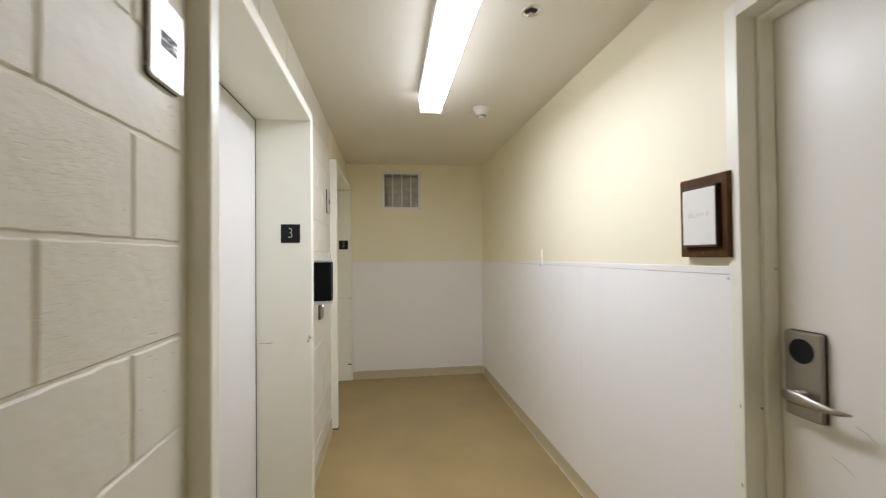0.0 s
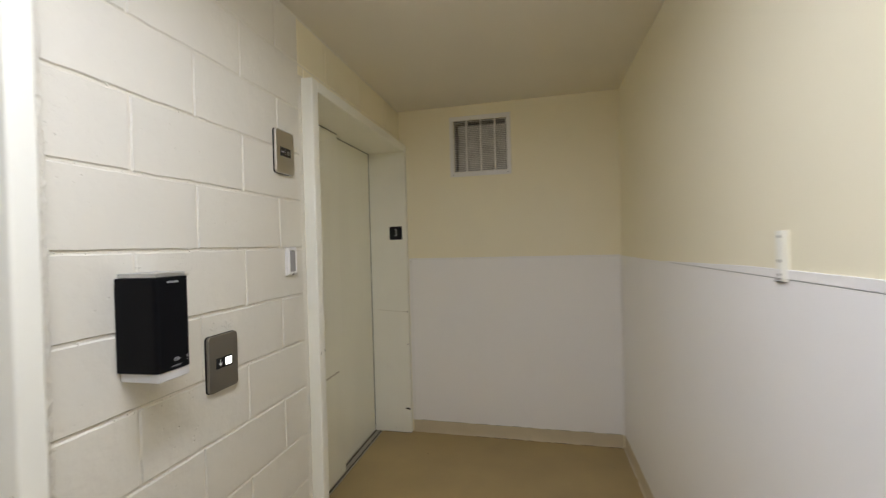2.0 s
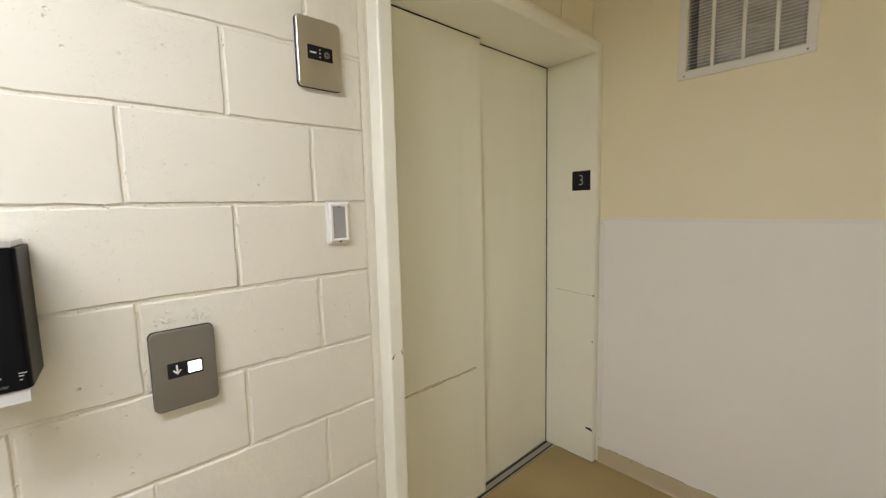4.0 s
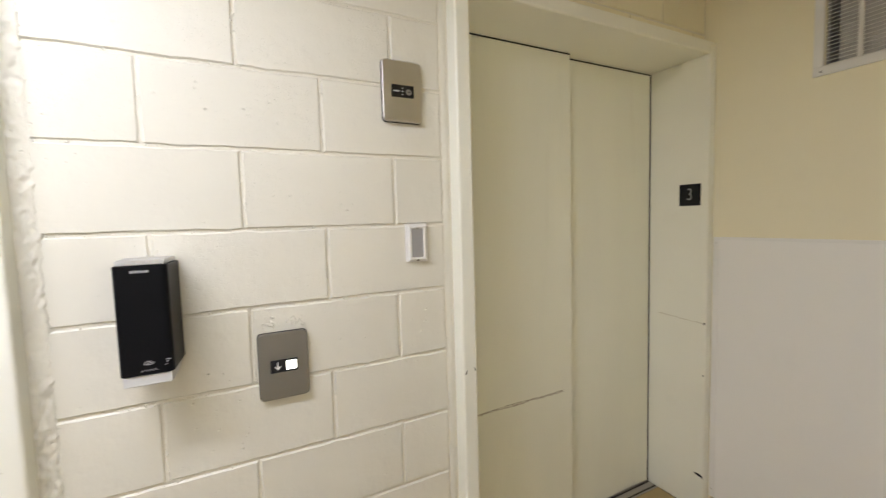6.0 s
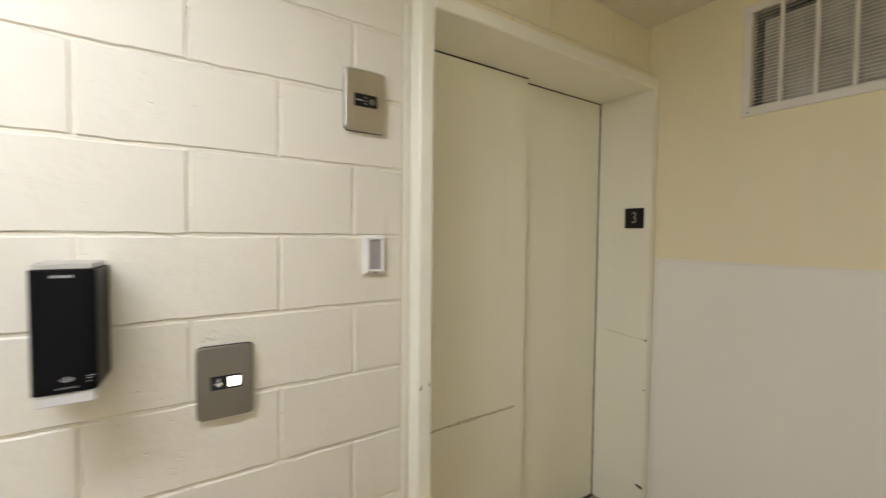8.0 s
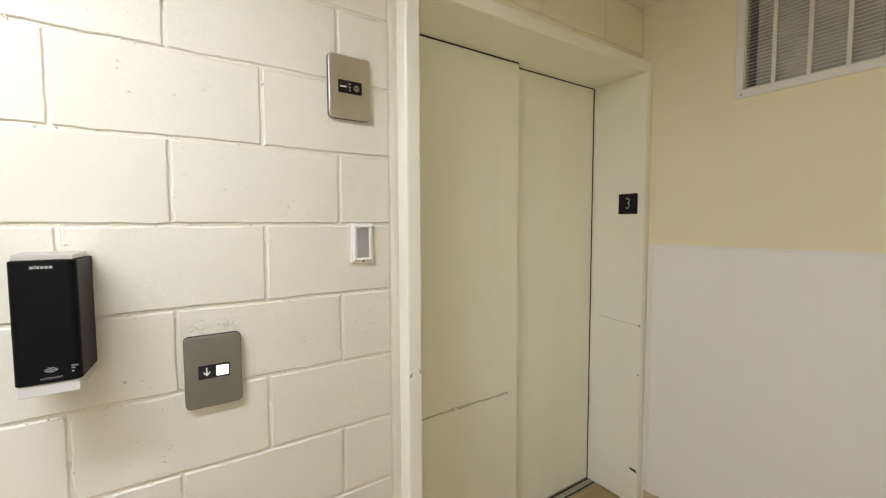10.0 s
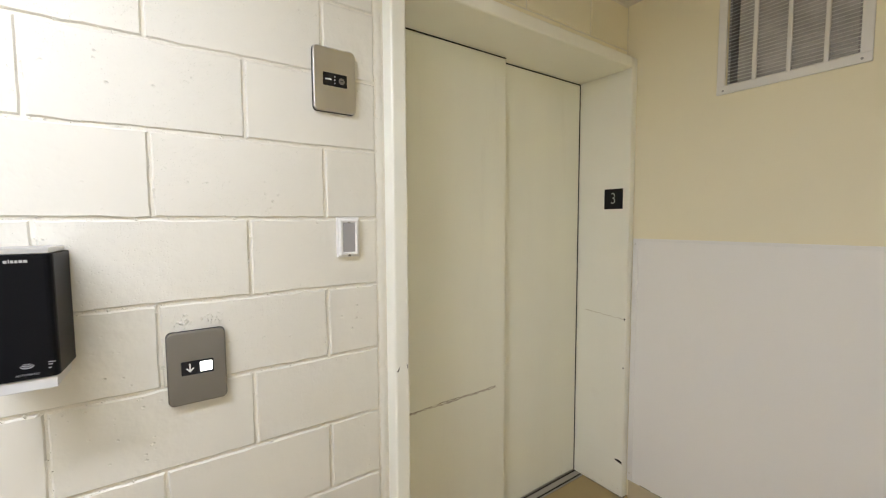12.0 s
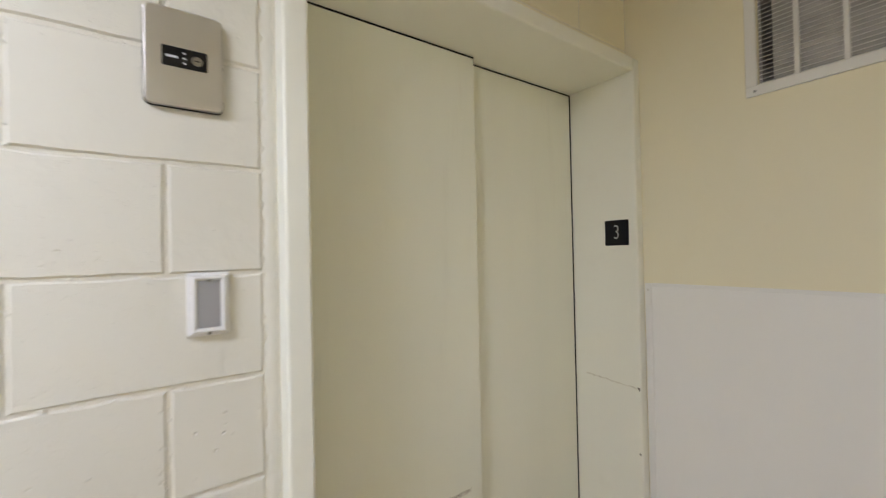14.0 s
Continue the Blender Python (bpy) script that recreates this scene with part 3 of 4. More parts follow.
def key_station(cy, cz):
    s = station("key_switch_station", "brushed steel elevator panel with a black key switch window", cy, cz, 0.122, 0.176, M_STEEL)
    win = part("window", prism(bmesh.new(), rounded(0.070, 0.036, 0.002, 2), 0.0145, 0.0158), M_BLACK_GLOSS, s, "black acrylic window")
    part("key_switch", prism(bmesh.new(), disc(0.0088, 20), 0.0155, 0.0175, 0.001, 1), M_STEEL_DULL, win, "round metal key switch", at=pose(0, 0.019, -0.001))
    part("slot", prism(bmesh.new(), rounded(0.010, 0.002, 0.0005, 1), 0.0174, 0.0178), M_DARK, win, at=pose(0, 0.019, -0.001))
    bm = bmesh.new()
    for dz in (-0.009, 0.0, 0.009):
        box(bm, 0.0157, 0.0161, -0.003, 0.001, dz - 0.0015, dz + 0.0015)
    box(bm, 0.0157, 0.0161, -0.029, -0.011, -0.002, 0.002)
    part("print", bm, M_INK, win, "unreadable small print as bars")
    for sy in (-1, 1):
        for dz in (0.0, -0.068):
            part("clip", box(bmesh.new(), 0.0, 0.006, -0.002, 0.002, -0.004, 0.004, 0.0008, 1), M_STEEL_DULL, s, at=pose(0, sy * 0.061, dz))
    return s


key_b = key_station(3.174, 1.813)
key_a = copy_thing(key_b, pose(0.0, 0.870, 1.832))

reader = thing("wall_reader", pose(0.0, 3.207, 1.367), "small white plastic wall box with a grey insert", "wall box")
part("housing", prism(bmesh.new(), rounded(0.070, 0.117, 0.003, 3), 0.0, 0.0085, 0.0022, 2), M_WHITE, reader)
part("rim", mitred(bmesh.new(), 0.0295, 0.0535, 0.0185, 0.0435, 0.008, 0.0155, 0.0035), M_WHITE, reader, "raised white plastic rim")
part("insert", box(bmesh.new(), 0.0080, 0.0128, -0.0184, 0.0184, -0.0434, 0.0434), M_GREY, reader, "flat grey insert")
part("notch", box(bmesh.new(), 0.0120, 0.0158, -0.0035, 0.0035, 0.0415, 0.0455), M_STEEL_DULL, reader)
part("screw", prism(bmesh.new(), disc(0.0032, 10), 0.0075, 0.0165), M_STEEL_DULL, reader, at=pose(0, 0.0, -0.0535))

# ---- hand sanitiser dispenser ----
disp = thing("sanitizer_dispenser", pose(0.0, 2.533, 1.24), "black and silver automatic hand sanitizer dispenser on the block wall", "dispenser")
part("back_plate", prism(bmesh.new(), rounded(0.098, 0.236, 0.006), 0.0, 0.010, 0.003, 2), M_WHITE, disp, "white plastic back plate")


def shell(z0, z1, w0, w1, d0, d1, bevel):
    """A body that tapers from the wall to its front."""
    tmp = bmesh.new()
    vs = [tmp.verts.new(p) for p in ((d0, -w0, z0), (d0, w0, z0), (d0, w0, z1), (d0, -w0, z1), (d1, -w1, z0), (d1, w1, z0), (d1, w1, z1), (d1, -w1, z1))]
    for q in ((3, 2, 1, 0), (4, 5, 6, 7), (0, 1, 5, 4), (1, 2, 6, 5), (2, 3, 7, 6), (3, 0, 4, 7)):
        tmp.faces.new([vs[i] for i in q])
    edges = [e for e in tmp.edges if abs(e.verts[0].co.z - e.verts[1].co.z) > 0.05 and e.verts[0].co.x > (d0 + d1) / 2]
    bmesh.ops.bevel(tmp, geom=edges, offset=bevel, segments=4, profile=0.5, affect="EDGES")
    bmesh.ops.bevel(tmp, geom=[e for e in tmp.edges if abs(e.verts[0].co.z - e.verts[1].co.z) < 1e-5 and len(e.link_faces) == 2 and e.calc_face_angle(0) > 0.8],
                    offset=0.0012, segments=1, affect="EDGES")
    return tmp


part("cover", shell(-0.116, 0.116, 0.0555, 0.0475, 0.004, 0.119, 0.011), M_BLACK, disp, "glossy black plastic cover")
part("top_cap", shell(0.1165, 0.1275, 0.049, 0.042, 0.006, 0.112, 0.010), M_SILVER_METAL, disp, "silver plastic top cap")
part("bottom_cap", shell(-0.139, -0.1165, 0.048, 0.043, 0.006, 0.116, 0.010), M_SILVER, disp, "silver plastic bottom cap")
bm = bmesh.new()
x = -0.0165
for wd, ht in ((0.005, 0.006), (0.0015, 0.008), (0.004, 0.006), (0.004, 0.006), (0.0045, 0.006), (0.005, 0.006)):
    box(bm, 0.1190, 0.1195, x, x + wd, 0.1015, 0.1015 + ht * 0.8)
    x += wd + 0.0014
part("logo", bm, M_NUMERAL, disp, "pale logo as plain shapes")
bm = bmesh.new()
for r in (0.006, 0.0095, 0.013):
    prism(bm, [(r * math.sin(radians(a)), r * math.cos(radians(a))) for a in range(-50, 51, 10)]
          + [((r - 0.0012) * math.sin(radians(a)), (r - 0.0012) * math.cos(radians(a))) for a in range(50, -51, -10)], 0.1190, 0.1194, m=pose(0, 0.004, -0.082, 180))
part("sensor_mark", bm, M_INK, disp)
part("wording", lettering("AUTOMATIC", 0.0055, 0.0002, pose(0.1192, 0.004, -0.1065)), M_GREY, disp, "small grey word AUTOMATIC")
bm = bmesh.new()
for z, w in ((-0.088, 0.010), (-0.0925, 0.006), (-0.099, 0.004)):
    box(bm, 0.1190, 0.1194, 0.033, 0.033 + w, z, z + 0.0012)
part("mark", bm, M_INK, disp)

# ---- vent on the end wall ----
vent = thing("wall_vent", pose(0.618, YN, 2.142), "white metal return air grille with louvres and three bars", "vent")
W2, H2 = 0.224, 0.221
bm = bmesh.new()
for x0, x1, z0, z1 in ((-W2, W2, H2 - 0.032, H2), (-W2, W2, -H2, -H2 + 0.032), (-W2, -W2 + 0.030, -H2 + 0.032, H2 - 0.032), (W2 - 0.030, W2, -H2 + 0.032, H2 - 0.032)):
    box(bm, x0, x1, -0.008, 0.0, z0, z1, 0.0015, 1)
part("frame", bm, M_WHITE, vent, "white painted metal flange")
for x in (-0.098, 0.007, 0.110):
    part("bar", box(bmesh.new(), x - 0.0065, x + 0.0065, -0.006, 0.006, -H2 + 0.030, H2 - 0.030, 0.001, 1), M_WHITE, vent)
slat = box(bmesh.new(), -W2 + 0.031, W2 - 0.031, -0.0036, 0.0036, -0.0004, 0.0004)
slat_me = mesh_of("slat", slat, M_WHITE)
for i in range(28):
    o = new("slat", slat_me)
    o.parent = vent
    o.matrix_basis = pose(0, 0.008, -H2 + 0.038 + i * 0.01345, 36)
part("filter", box(bmesh.new(), -0.158, 0.184, 0.0145, 0.034, -0.178, 0.150), M_FILTER, vent, "dusty grey filter behind the louvres")
bm = bmesh.new()
for x0, x1, z0, z1 in ((-0.1925, -0.185, -0.186, 0.19), (0.185, 0.193, -0.186, 0.19), (-0.185, 0.185, -0.186, -0.178), (-0.185, 0.185, 0.182, 0.19)):
    box(bm, x0, x1, 0.012, 0.12, z0, z1)
box(bm, -0.193, 0.193, 0.12, 0.13, -0.187, 0.192)
part("duct", bm, M_GREY, vent, "grey sheet metal duct")
for x in (-0.20, 0.20):
    part("screw", prism(bmesh.new(), disc(0.004, 10), 0, 0.002), M_GREY, vent, at=pose(x, -0.008, -H2 + 0.014, 0, 0, -90))

# ---- ceiling things ----
lamp = thing("ceiling_light", pose(0.736, 1.925, ZC), "long white fluorescent strip light, switched on, under the ceiling", "ceiling light")
part("channel", box(bmesh.new(), -0.080, 0.080, -0.614, 0.614, -0.052, 0.0, 0.003, 1), M_WHITE, lamp, "white metal channel")
tmp = bmesh.new()
prof = [(-0.073, -0.053), (-0.065, -0.130), (-0.0625, -0.140), (0.0625, -0.140), (0.065, -0.130), (0.073, -0.053)]
ends = [[tmp.verts.new((x, y, z)) for x, z in prof] for y in (-0.610, 0.610)]
k = len(prof)
for i in range(k):
    tmp.faces.new((ends[0][i], ends[0][(i + 1) % k], ends[1][(i + 1) % k], ends[1][i]))
tmp.faces.new(ends[0])
tmp.faces.new(list(reversed(ends[1])))
bmesh.ops.recalc_face_normals(tmp, faces=list(tmp.faces))
bm = bmesh.new()
join(bm, tmp)
diffuser = part("diffuser", bm, M_DIFFUSER, lamp, "glowing white diffuser")
diffuser.data.materials.append(M_DIFFUSER_SIDE)
diffuser.data.materials.append(M_DIFFUSER_END)
for f in diffuser.data.polygons:
    f.material_index = 0 if f.normal.z < -0.5 else 2 if abs(f.normal.y) > 0.5 else 1

smoke = thing("smoke_detector", pose(1.132, 2.80, ZC), "white conical smoke detector on the ceiling", "smoke detector")
part("mounting_base", lathe(bmesh.new(), [(0.0, 0.0), (0.058, 0.0), (0.058, -0.006), (0.052, -0.012), (0.0, -0.012)]), M_WHITE, smoke)
part("cone", lathe(bmesh.new(), [(0.0, -0.012), (0.049, -0.012), (0.050, -0.024), (0.046, -0.028), (0.030, -0.055), (0.027, -0.066), (0.020, -0.069), (0.0, -0.069)]), M_WHITE, smoke)
for i in range(12):
    for r, z in ((0.0300, -0.0555), (0.0280, -0.0635)):
        part("vent_slot", box(bmesh.new(), -0.002, 0.0010, -0.0052, 0.0052, -0.0028, 0.0028), M_DARK, smoke, at=pose(0, 0, 0, 0, 0, i * 30 + 8) @ pose(r, 0, z, 0, 16))
part("test_lamp", prism(bmesh.new(), disc(0.006, 12), 0, 0.002), M_GREY, smoke, at=pose(-0.06, 0.085, 0, 0, 90))

spr = thing("fire_sprinkler", pose(1.082, 1.64, ZC), "recessed chrome fire sprinkler head in the ceiling", "sprinkler")
part("escutcheon", lathe(bmesh.new(), [(0.026, 0.0), (0.043, 0.0), (0.042, -0.004), (0.032, -0.007), (0.027, -0.002), (0.026, 0.0)]), M_CHROME, spr, "chrome ring")
part("cup", lathe(bmesh.new(), [(0.0, -0.0006), (0.027, -0.0006), (0.027, -0.0016), (0.0, -0.0016)]), M_DARK, spr)
part("deflector", lathe(bmesh.new(), [(0.0, -0.001), (0.007, -0.001), (0.007, -0.012), (0.004, -0.016), (0.016, -0.018), (0.016, -0.020), (0.0, -0.021)]), M_CHROME, spr)
for s in (-1, 1):
    part("arm", box(bmesh.new(), s * 0.009 - 0.0015, s * 0.009 + 0.0015, -0.002, 0.002, -0.018, -0.001), M_CHROME, spr)

# ---- east wall: notice frame, bracket, room door ----
notice = thing("framed_notice", pose(XE, 1.236, 1.514, 0, 0, 180), "dark brown wooden frame with a faded white notice", "wall sign")
NW, NH = 0.107, 0.139
part("frame", mitred(bmesh.new(), NW, NH, 0.0775, 0.104, 0.0, 0.031, 0.004), M_WOOD, notice, "dark brown wooden frame")
part("inner_lip", mitred(bmesh.new(), 0.0773, 0.1038, 0.0725, 0.0965, 0.002, 0.0475, 0.002), M_LIP, notice, "black-brown inner lip")
part("sheet", box(bmesh.new(), 0.004, 0.047, -0.0724, 0.0724, -0.0964, 0.0964), M_PAPER, notice, "white paper sheet")
for y0, y1, z0, z1, mt in ((0.036, 0.047, -0.003, 0.014, M_FADED), (0.030, 0.033, 0.000, 0.016, M_FADED_DARK), (0.014, 0.025, -0.001, 0.003, M_FADED_DARK), (0.020, 0.025, 0.003, 0.013, M_FADED),
                           (-0.006, 0.010, 0.002, 0.012, M_FADED), (-0.026, -0.010, 0.003, 0.011, M_FADED), (-0.046, -0.034, 0.000, 0.015, M_FADED)):
    part("print", box(bmesh.new(), 0.047, 0.0473, -y1, -y0, z0, z1), mt, notice, "faded unreadable print as bars")
part("screw", prism(bmesh.new(), disc(0.003, 10), 0.029, 0.031), M_STEEL_DULL, notice, at=pose(0, 0, -NH + 0.013))

brk = thing("wall_bracket", pose(XE, 2.80, 1.372, 0, 0, 180), "small white painted metal wall bracket above the panel trim", "bracket")
part("plate", prism(bmesh.new(), rounded(0.044, 0.118, 0.003, 2), 0.0, 0.004, 0.0008, 1), M_FRAME, brk)
part("lip", box(bmesh.new(), 0.0, 0.014, 0.0175, 0.0225, -0.059, 0.059, 0.002, 2), M_FRAME, brk)
for dz in (0.045, -0.012, -0.045):
    part("screw", prism(bmesh.new(), disc(0.004, 10), 0.003, 0.0055, 0.001, 1), M_STEEL_DULL, brk, at=pose(0, -0.008, dz))
part("foot", box(bmesh.new(), 0.0, 0.010, -0.017, 0.018, -0.063, -0.059, 0.001, 1), M_STEEL_DULL, brk)

door = thing("room_door", pose(XE, DOOR_Y[0], 0), "cream painted room door, closed, in a steel frame", "door")
DW = DOOR_Y[1] - DOOR_Y[0]
bm = bmesh.new()
for y0, y1, z0, z1 in ((-0.045, 0.0, 0.0, 2.18), (DW, DW + 0.045, 0.0, 2.18), (0.0, DW, 2.135, 2.18)):
    box(bm, -0.016, 0.135, y0, y1, z0, z1, 0.0025, 2)
part("door_frame", bm, M_FRAME, door, "cream painted steel frame")
bm = bmesh.new()
for y0, y1, z0, z1 in ((0.0005, 0.014, 0.0, 2.1345), (DW - 0.014, DW - 0.0005, 0.0, 2.1345), (0.014, DW - 0.014, 2.121, 2.1345)):
    box(bm, 0.052, 0.104, y0, y1, z0, z1, 0.002, 1)
part("door_stop", bm, M_FRAME, door)
leaf = part("leaf", box(bmesh.new(), DOOR_X - XE, DOOR_X - XE + 0.044, 0.003, DW - 0.003, 0.008, 2.131, 0.002, 1), M_DOOR, door, "cream painted flush leaf")
LX = DOOR_X - XE
LOCK = pose(LX, DW - 0.094, 1.030, 0, 0, 180)
lock = part("lock_plate", prism(bmesh.new(), rounded(0.104, 0.251, 0.008, 3), 0.0, 0.024, 0.004, 2), M_SATIN, door, "satin nickel electronic lock", at=LOCK)
# slightly larger dark backplate that outlines the lock plate
part("dark_backplate", prism(bmesh.new(), rounded(0.107, 0.255, 0.009, 3), 0.0005, 0.007), M_DARK, lock, "dark edge round the lock plate")
part("card_reader", prism(bmesh.new(), disc(0.036, 28), 0.0235, 0.0255), M_PLATE, lock, "round black reader", at=pose(0, 0, 0.070))
part("rose", prism(bmesh.new(), disc(0.019, 24), 0.024, 0.050, 0.002, 1), M_SATIN, lock, at=pose(0, 0.005, -0.060))
tmp = bmesh.new()
path = [(-0.034, 0.046, 0.000, 0.009), (-0.030, 0.052, 0.000, 0.0165), (-0.01, 0.056, 0.000, 0.0185), (0.03, 0.058, -0.001, 0.0175), (0.062, 0.057, -0.003, 0.014),
        (0.095, 0.053, -0.005, 0.010), (0.118, 0.046, -0.006, 0.007), (0.132, 0.036, -0.006, 0.003)]
rings = []
for y, x, z, hw in path:
    rings.append([tmp.verts.new((x + 0.0075 * math.cos(a), y, z + hw * math.sin(a))) for a in [2 * math.pi * j / 12 for j in range(12)]])
for a, b in zip(rings, rings[1:]):
    for j in range(12):
        tmp.faces.new((a[j], a[(j + 1) % 12], b[(j + 1) % 12], b[j]))
tmp.faces.new(list(reversed(rings[0])))
tmp.faces.new(rings[-1])
bmesh.ops.recalc_face_normals(tmp, faces=list(tmp.faces))
for f in tmp.faces:
    f.smooth = True
bm = bmesh.new()
join(bm, tmp)
part("lever", bm, M_SATIN, lock, "satin nickel lever handle", at=pose(0, 0, -0.060))
for y, z, x in ((DW + 0.012, 0.905, -0.0165), (DW + 0.012, 0.66, -0.0165)):
    part("scuff", ribbon(bmesh.new(), [(-0.003, 0), (0.003, 0)], 0.012), M_SCUFF, door, at=pose(x, y, z, 0, 0, 180))
part("scuff", ribbon(bmesh.new(), [(-0.004, 0), (0.004, 0)], 0.010), M_SCUFF, door, at=pose(0.045, DW - 0.0006, 0.90, 0, 0, -90))
part("scuff", ribbon(bmesh.new(), [(-0.003, 0), (0.003, 0)], 0.008), M_SCUFF_INK, door, at=pose(0.09, DW - 0.0146, 1.335, 0, 0, -90))
part("scuff", ribbon(bmesh.new(), [(0.0, 0), (0.035, -0.010), (0.06, -0.028)], 0.002), M_SCUFF_PALE, door, at=pose(LX - 0.0004, DW - 0.15, 0.82, 0, 0, 180))
part("scuff", ribbon(bmesh.new(), [(0.0, 0.01), (0.03, 0.0), (0.05, -0.018), (0.05, -0.04)], 0.002), M_SCUFF_PALE, door, at=pose(LX - 0.0004, DW - 0.21, 0.92, 0, 0, 180))

# small dark specks of dirt on the floor
rng = random.Random(11)
bm = bmesh.new()
for _ in range(16):
    x, y, r = 0.2 + rng.random() * 1.25, 1.4 + rng.random() * 3.0, 0.0015 + rng.random() * 0.003
    tmp = bmesh.new()
    bmesh.ops.create_icosphere(tmp, subdivisions=1, radius=r)
    join(bm, tmp, Matrix.Translation((x, y, r * 0.2)) @ Matrix.Diagonal((1, 0.7, 0.4, 1)))
tagged(new("floor_crumbs", mesh_of("floor_crumbs", bm, M_SCUFF)), "scattered small dark crumbs on the vinyl floor", "dirt", kind="stuff")

# ---- the elevator car behind the second entrance ----
CY0, CY1, CX0, CX1, CZ = 2.75, 4.77, -3.19, -0.56, 2.36
car = thing("elevator_car", pose(0, 0, 0), "white panelled elevator car with a checker plate floor", "elevator car")
part("floor_plate", box(bmesh.new(), CX0, CX1 + 0.10, CY0, CY1, -0.02, 0.0), M_CAR_FLOOR, car, "worn grey checker plate")
part("wall_panel", box(bmesh.new(), CX0, -1.873, CY1, CY1 + 0.02, 0.11, CZ), M_CAR_WALL, car)
part("wall_panel", box(bmesh.new(), -1.870, CX1, CY1, CY1 + 0.02, 0.11, CZ), M_CAR_WALL, car)
part("wall_panel", box(bmesh.new(), CX0, CX1, CY0 - 0.02, CY0, 0.11, CZ), M_CAR_WALL, car)
part("wall_panel", box(bmesh.new(), CX0 - 0.02, CX0, CY0, CY1, 0.11, CZ), M_CAR_WALL, car)
part("ceiling_panel", box(bmesh.new(), CX0, CX1, CY0, CY1, CZ, CZ + 0.02), M_CAR_WALL, car)
for x0, x1, y0, y1 in ((CX0, CX1, CY1, CY1 + 0.02), (CX0, CX1, CY0 - 0.02, CY0), (CX0 - 0.02, CX0, CY0, CY1)):
    part("kick_strip", box(bmesh.new(), x0, x1, y0, y1, 0.0, 0.108), M_BLACK, car, "scratched black kick strip")
part("return_column", box(bmesh.new(), -0.56, -0.40, 4.635, CY1, 0.0, CZ, 0.004, 1), M_STEEL, car, "brushed steel column")
part("front_wall", box(bmesh.new(), -0.56, -0.52, CY0, EL_B[0] - 0.02, 0.0, CZ), M_CAR_WALL, car)
part("transom", box(bmesh.new(), -0.56, -0.52, EL_B[0] - 0.02, 4.634, 2.12, CZ), M_CAR_WALL, car)
ind = part("direction_indicator", prism(bmesh.new(), rounded(0.055, 0.12, 0.003, 2), 0.0, 0.004), M_BLACK_GLOSS, car, "black panel with a green arrow", at=pose(-0.48, 4.635, 1.95, 0, 0, -90))
part("arrow", prism(bmesh.new(), [(y * 2.2, z * 3.0) for y, z in arrow], 0.004, 0.0045), M_GREEN, ind)
part("handrail", box(bmesh.new(), CX0 + 0.05, CX0 + 0.06, CY0 + 0.2, CY1 - 0.12, 0.86, 0.91, 0.003, 1), M_STEEL, car)
for y in (CY0 + 0.3, CY1 - 0.3):
    part("rail_post", box(bmesh.new(), CX0, CX0 + 0.05, y - 0.01, y + 0.01, 0.875, 0.895), M_STEEL, car)
for x in (-2.6, -1.9, -1.2):
    part("lamp_panel", box(bmesh.new(), x - 0.06, x + 0.06, 3.2, 4.4, CZ - 0.02, CZ - 0.002, 0.004, 1), M_CAR_LAMP, car, "glowing white ceiling lamp")
slot = box(bmesh.new(), 0, 0.008, -0.003, 0, 0, 0.04)
slot_me = mesh_of("vent_slot", slot, M_DARK)
for i in range(60):
    o = new("vent_slot", slot_me)
    o.parent = car
    o.matrix_basis = pose(-2.9 + i * 0.038, CY1, CZ - 0.07)
for i in range(5):
    x = -0.50 + i * 0.048
    part("sill_bar", box(bmesh.new(), x, x + 0.03, EL_B[0], EL_B[1], -0.02, 0.004, 0.002, 1), M_STEEL_DULL, car)

# ---- the blocks of the west wall ----
block_meshes = {}


def block_mesh(w, h, variant, paint):
    """A block face with a slightly uneven, rounded rim; three shapes of each size."""
    key = (round(w, 3), round(h, 3), variant, paint.name)
    if key not in block_meshes:
        rng = random.Random(variant * 31 + int(w * 1000))
        g, pts = 0.0034, []
        corners = [(g, g), (w - g, g), (w - g, h - g), (g, h - g)]
        for i, (a, b) in enumerate(corners):
            c, d = corners[(i + 1) % 4]
            k = max(2, int(math.hypot(c - a, d - b) / 0.032))
            for q in range(k):
                t = q / k
                e = rng.uniform(-0.0015, 0.0011) - (0.002 if rng.random() < 0.05 else 0.0) * (1 if i in (0, 3) else -1)
                pts.append((a + (c - a) * t + (e if a == c else 0), b + (d - b) * t + (e if b == d else 0)))
        block_meshes[key] = mesh_of("block", prism(bmesh.new(), pts, -0.02, 0.0, 0.0036, 1), paint)
    return block_meshes[key]


# blocks whose face shows the open grain of the concrete, by course and start
PITTED = {(8, 2.53), (7, 2.74), (9, 2.74), (9, 2.33), (8, 2.13), (5, 2.74), (4, 2.94)}


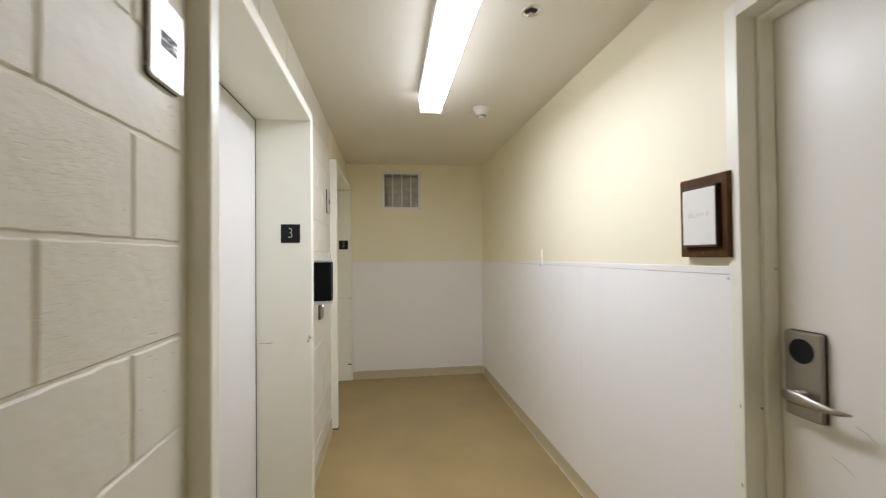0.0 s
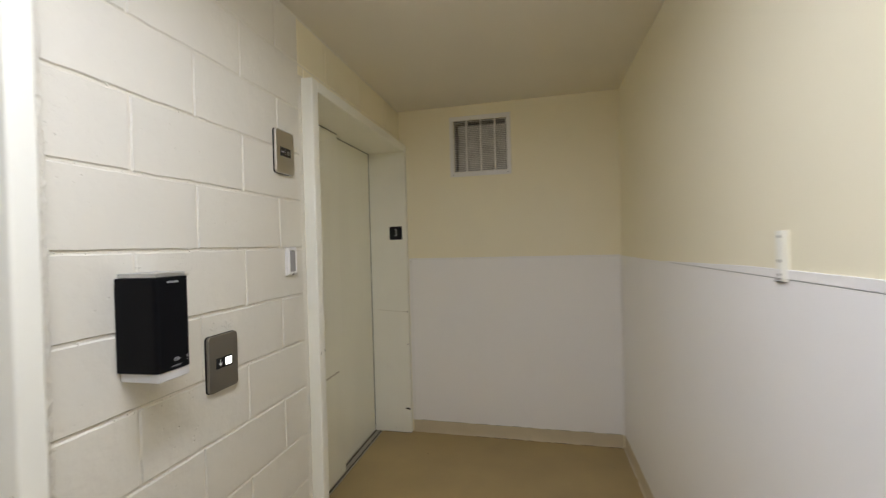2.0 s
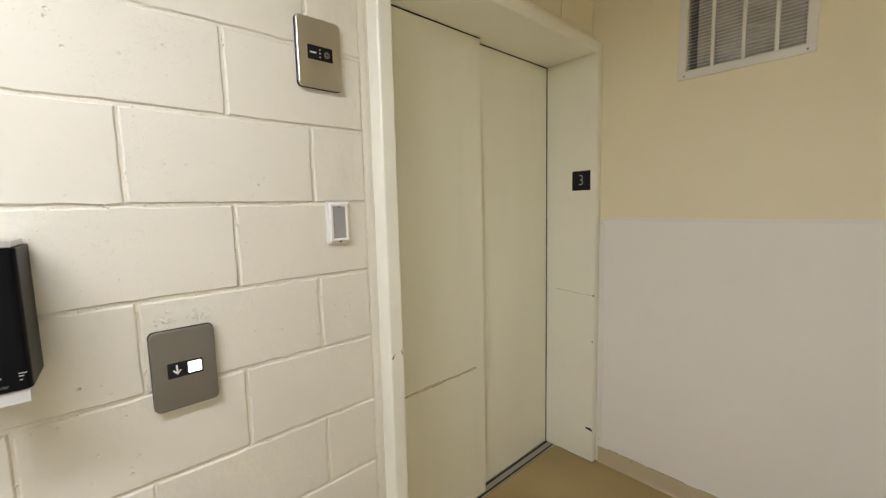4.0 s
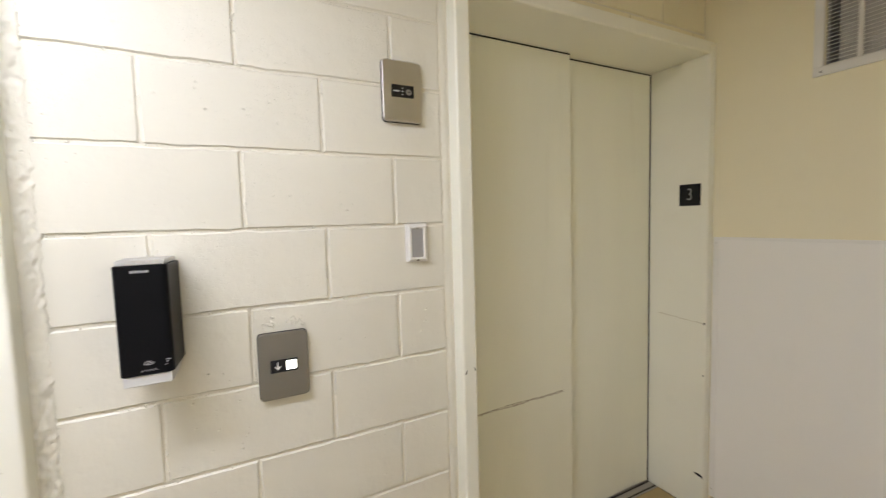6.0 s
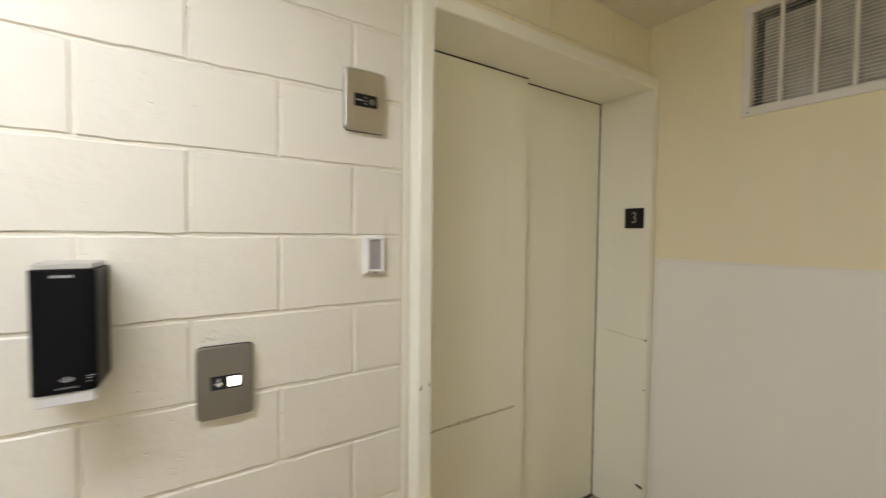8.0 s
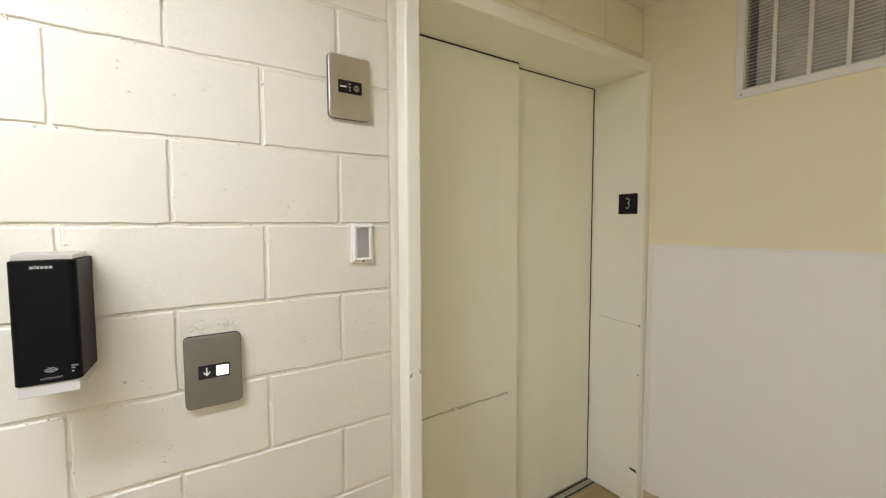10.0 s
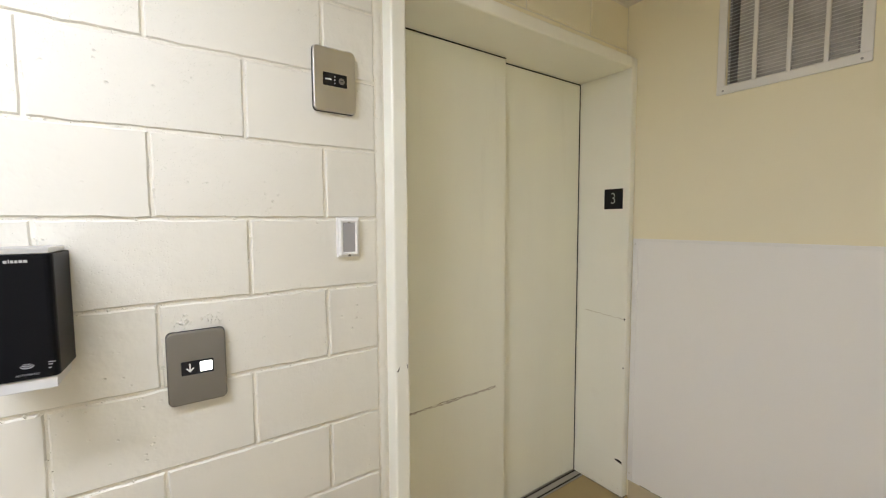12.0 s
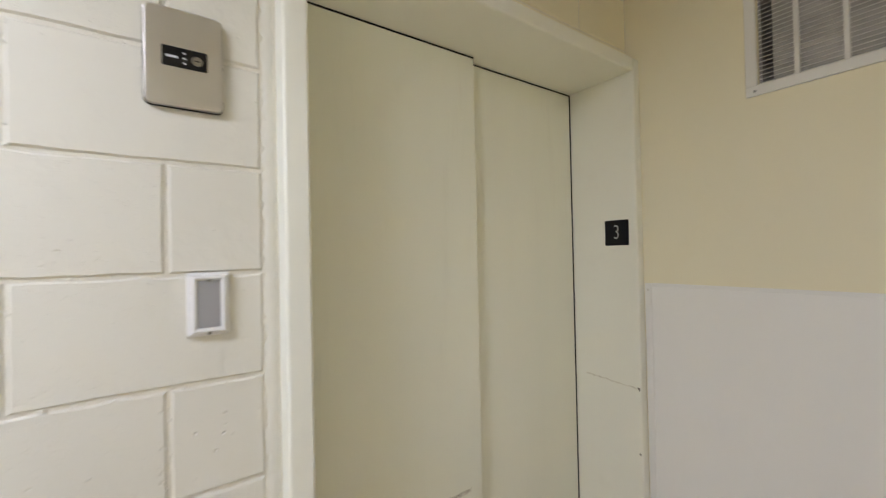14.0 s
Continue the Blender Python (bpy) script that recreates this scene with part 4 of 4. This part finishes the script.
def lay(y0, y1, z0, z1, offset_even, offset_odd, paint=M_BLOCK):
    rng = random.Random(int(y0 * 100) + 5)
    for c in range(12):
        a, b = max(z0, c * COURSE), min(z1, (c + 1) * COURSE)
        if b - a < 0.012:
            continue
        off = offset_even if c % 2 == 0 else offset_odd
        k = math.floor((y0 - off) / BLOCK)
        while off + k * BLOCK < y1 - 0.01:
            ya, yb = max(y0, off + k * BLOCK), min(y1, off + (k + 1) * BLOCK)
            k += 1
            if yb - ya < 0.02:
                continue
            open_face = paint is M_BLOCK and ((c, round(off + (k - 1) * BLOCK, 2)) in PITTED or rng.random() < 0.18)
            o = new("block", block_mesh(yb - ya, b - a, rng.randrange(3), M_BLOCK_PITTED if open_face else paint))
            o.parent = WALL_WEST
            o.matrix_basis = pose(rng.uniform(-0.0008, 0.0008), ya, a)


GAP = 0.03
lay(-0.9, EL_A[0] - FACE - GAP, 0.0, ZC - 0.002, 0.571, 0.777)
lay(EL_A[1] + FACE + GAP, EL_B[0] - FACE - GAP, 0.0, ZC - 0.002, 2.94, 2.737)
lay(EL_A[0] - FACE - GAP, EL_A[1] + FACE + GAP, HEAD + FACE + 0.004, ZC - 0.002, 2.94, 2.737)
lay(EL_B[0] - FACE - GAP, YN - 0.004, HEAD + FACE + 0.004, ZC - 0.002, 2.94, 2.737, M_BLOCK_OVER)


# rough mortar beads where the blocks meet the elevator frames
def bead(y, z0, z1, width, seed):
    rng = random.Random(seed)
    tmp = bmesh.new()
    rows, z = [], z0
    while z < z1:
        a, b, hgt = width * rng.uniform(0.5, 1.1), width * rng.uniform(0.5, 1.1), rng.uniform(0.001, 0.0055)
        rows.append([tmp.verts.new(p) for p in ((JX - 0.001, y - a, z), (JX + hgt * 0.8, y - a * 0.5, z), (JX + hgt, y, z), (JX + hgt * 0.7, y + b * 0.5, z), (JX - 0.001, y + b, z))])
        z += rng.uniform(0.007, 0.016)
    for p, q in zip(rows, rows[1:]):
        for i in range(4):
            f = tmp.faces.new((p[i], p[i + 1], q[i + 1], q[i]))
            f.smooth = True
    bm = bmesh.new()
    join(bm, tmp)
    part("mortar_bead", bm, M_BLOCK, WALL_WEST)


def rough_fill(y0, y1, z0, z1, seed):
    """A trowelled strip of lumpy painted mortar between a steel frame and the blocks."""
    rng = random.Random(seed)
    ny, nz = 17, int((z1 - z0) / 0.004)
    raw = [[rng.random() for _ in range(ny)] for _ in range(nz)]
    soft = [[sum(raw[(i + a) % nz][(j + b) % ny] for a in (-3, -2, -1, 0, 1, 2, 3) for b in (-2, -1, 0, 1, 2)) / 35 for j in range(ny)] for i in range(nz)]
    mid = [[sum(raw[(i + a) % nz][(j + b) % ny] for a in (-1, 0, 1) for b in (-1, 0, 1)) / 9 for j in range(ny)] for i in range(nz)]
    tmp = bmesh.new()
    rows = []
    edge = 0.0
    for i in range(nz):
        z = z0 + (z1 - z0) * i / (nz - 1)
        edge = edge * 0.6 + rng.uniform(-0.003, 0.003)
        row = []
        for j in range(ny):
            u = j / (ny - 1)
            h = 0.0016 + (soft[i][j] - 0.5) * 0.009 + (mid[i][j] - 0.5) * 0.0125
            h = h * min(1.0, (1 - u) * 6) - (0.004 if j == ny - 1 else 0.0)
            row.append(tmp.verts.new((h, y0 + (y1 - y0 + edge) * u, z + rng.uniform(-0.001, 0.001))))
        rows.append(row)
    for p, q in zip(rows, rows[1:]):
        for j in range(ny - 1):
            tmp.faces.new((p[j], p[j + 1], q[j + 1], q[j])).smooth = True
    bm = bmesh.new()
    join(bm, tmp)
    part("mortar_fill", bm, M_BLOCK, WALL_WEST, "rough lumpy painted mortar strip")


rough_fill(EL_A[1] + FACE - 0.002, EL_A[1] + FACE + 0.041, 0.09, ZC - 0.26, 5)
bead(EL_B[0] - FACE - 0.016, 0.09, ZC - 0.3, 0.018, 3)
bead(EL_A[0] - FACE - 0.016, 0.09, ZC - 0.3, 0.018, 4)

# specks of plaster and old paint standing proud of the blocks
rng = random.Random(21)
bm = bmesh.new()


def speck(y, z, size):
    tmp = bmesh.new()
    bmesh.ops.create_icosphere(tmp, subdivisions=1, radius=1)
    for v in tmp.verts:
        v.co *= rng.uniform(0.6, 1.1)
    for f in tmp.faces:
        f.smooth = True
    join(bm, tmp, Matrix.Translation((0, y, z)) @ Matrix.Rotation(rng.uniform(0, 3), 4, "X") @ Matrix.Diagonal((size * 0.35, size * rng.uniform(0.7, 2.2), size, 1)))


for _ in range(130):
    speck(rng.uniform(2.36, 3.28), rng.uniform(0.15, 2.3), rng.uniform(0.0008, 0.0024))
for _ in range(60):
    speck(rng.uniform(0.1, 0.93), rng.uniform(0.8, 2.3), rng.uniform(0.0008, 0.0024))
for _ in range(26):
    speck(rng.gauss(2.785, 0.010), rng.gauss(1.170, 0.008), rng.uniform(0.0016, 0.0042))
for _ in range(26):
    speck(rng.gauss(2.848, 0.012), rng.gauss(1.172, 0.009), rng.uniform(0.0016, 0.0042))
for _ in range(40):
    speck(rng.uniform(2.75, 2.93), rng.gauss(1.232, 0.008), rng.uniform(0.0008, 0.002))
# lumps of mortar along the bed joints
for _ in range(320):
    speck(rng.uniform(2.34, 3.30), rng.randrange(1, 12) * COURSE + rng.uniform(-0.0045, 0.002), rng.uniform(0.0012, 0.0033))
for _ in range(60):
    speck(rng.uniform(0.2, 0.94), rng.randrange(4, 12) * COURSE + rng.uniform(-0.0045, 0.002), rng.uniform(0.0012, 0.0026))
for _ in range(210):
    c = rng.randrange(0, 11)
    y = (2.94 if c % 2 == 0 else 2.737) + rng.choice((-1, 0, 0, 1)) * BLOCK
    if 2.36 < y < 3.28:
        speck(y + rng.uniform(-0.004, 0.004), (c + rng.random()) * COURSE, rng.uniform(0.001, 0.0031))
tagged(new("plaster_specks", mesh_of("plaster_specks", bm, M_BLOCK)), "small cream painted plaster specks on the block wall", "wall texture", kind="stuff")
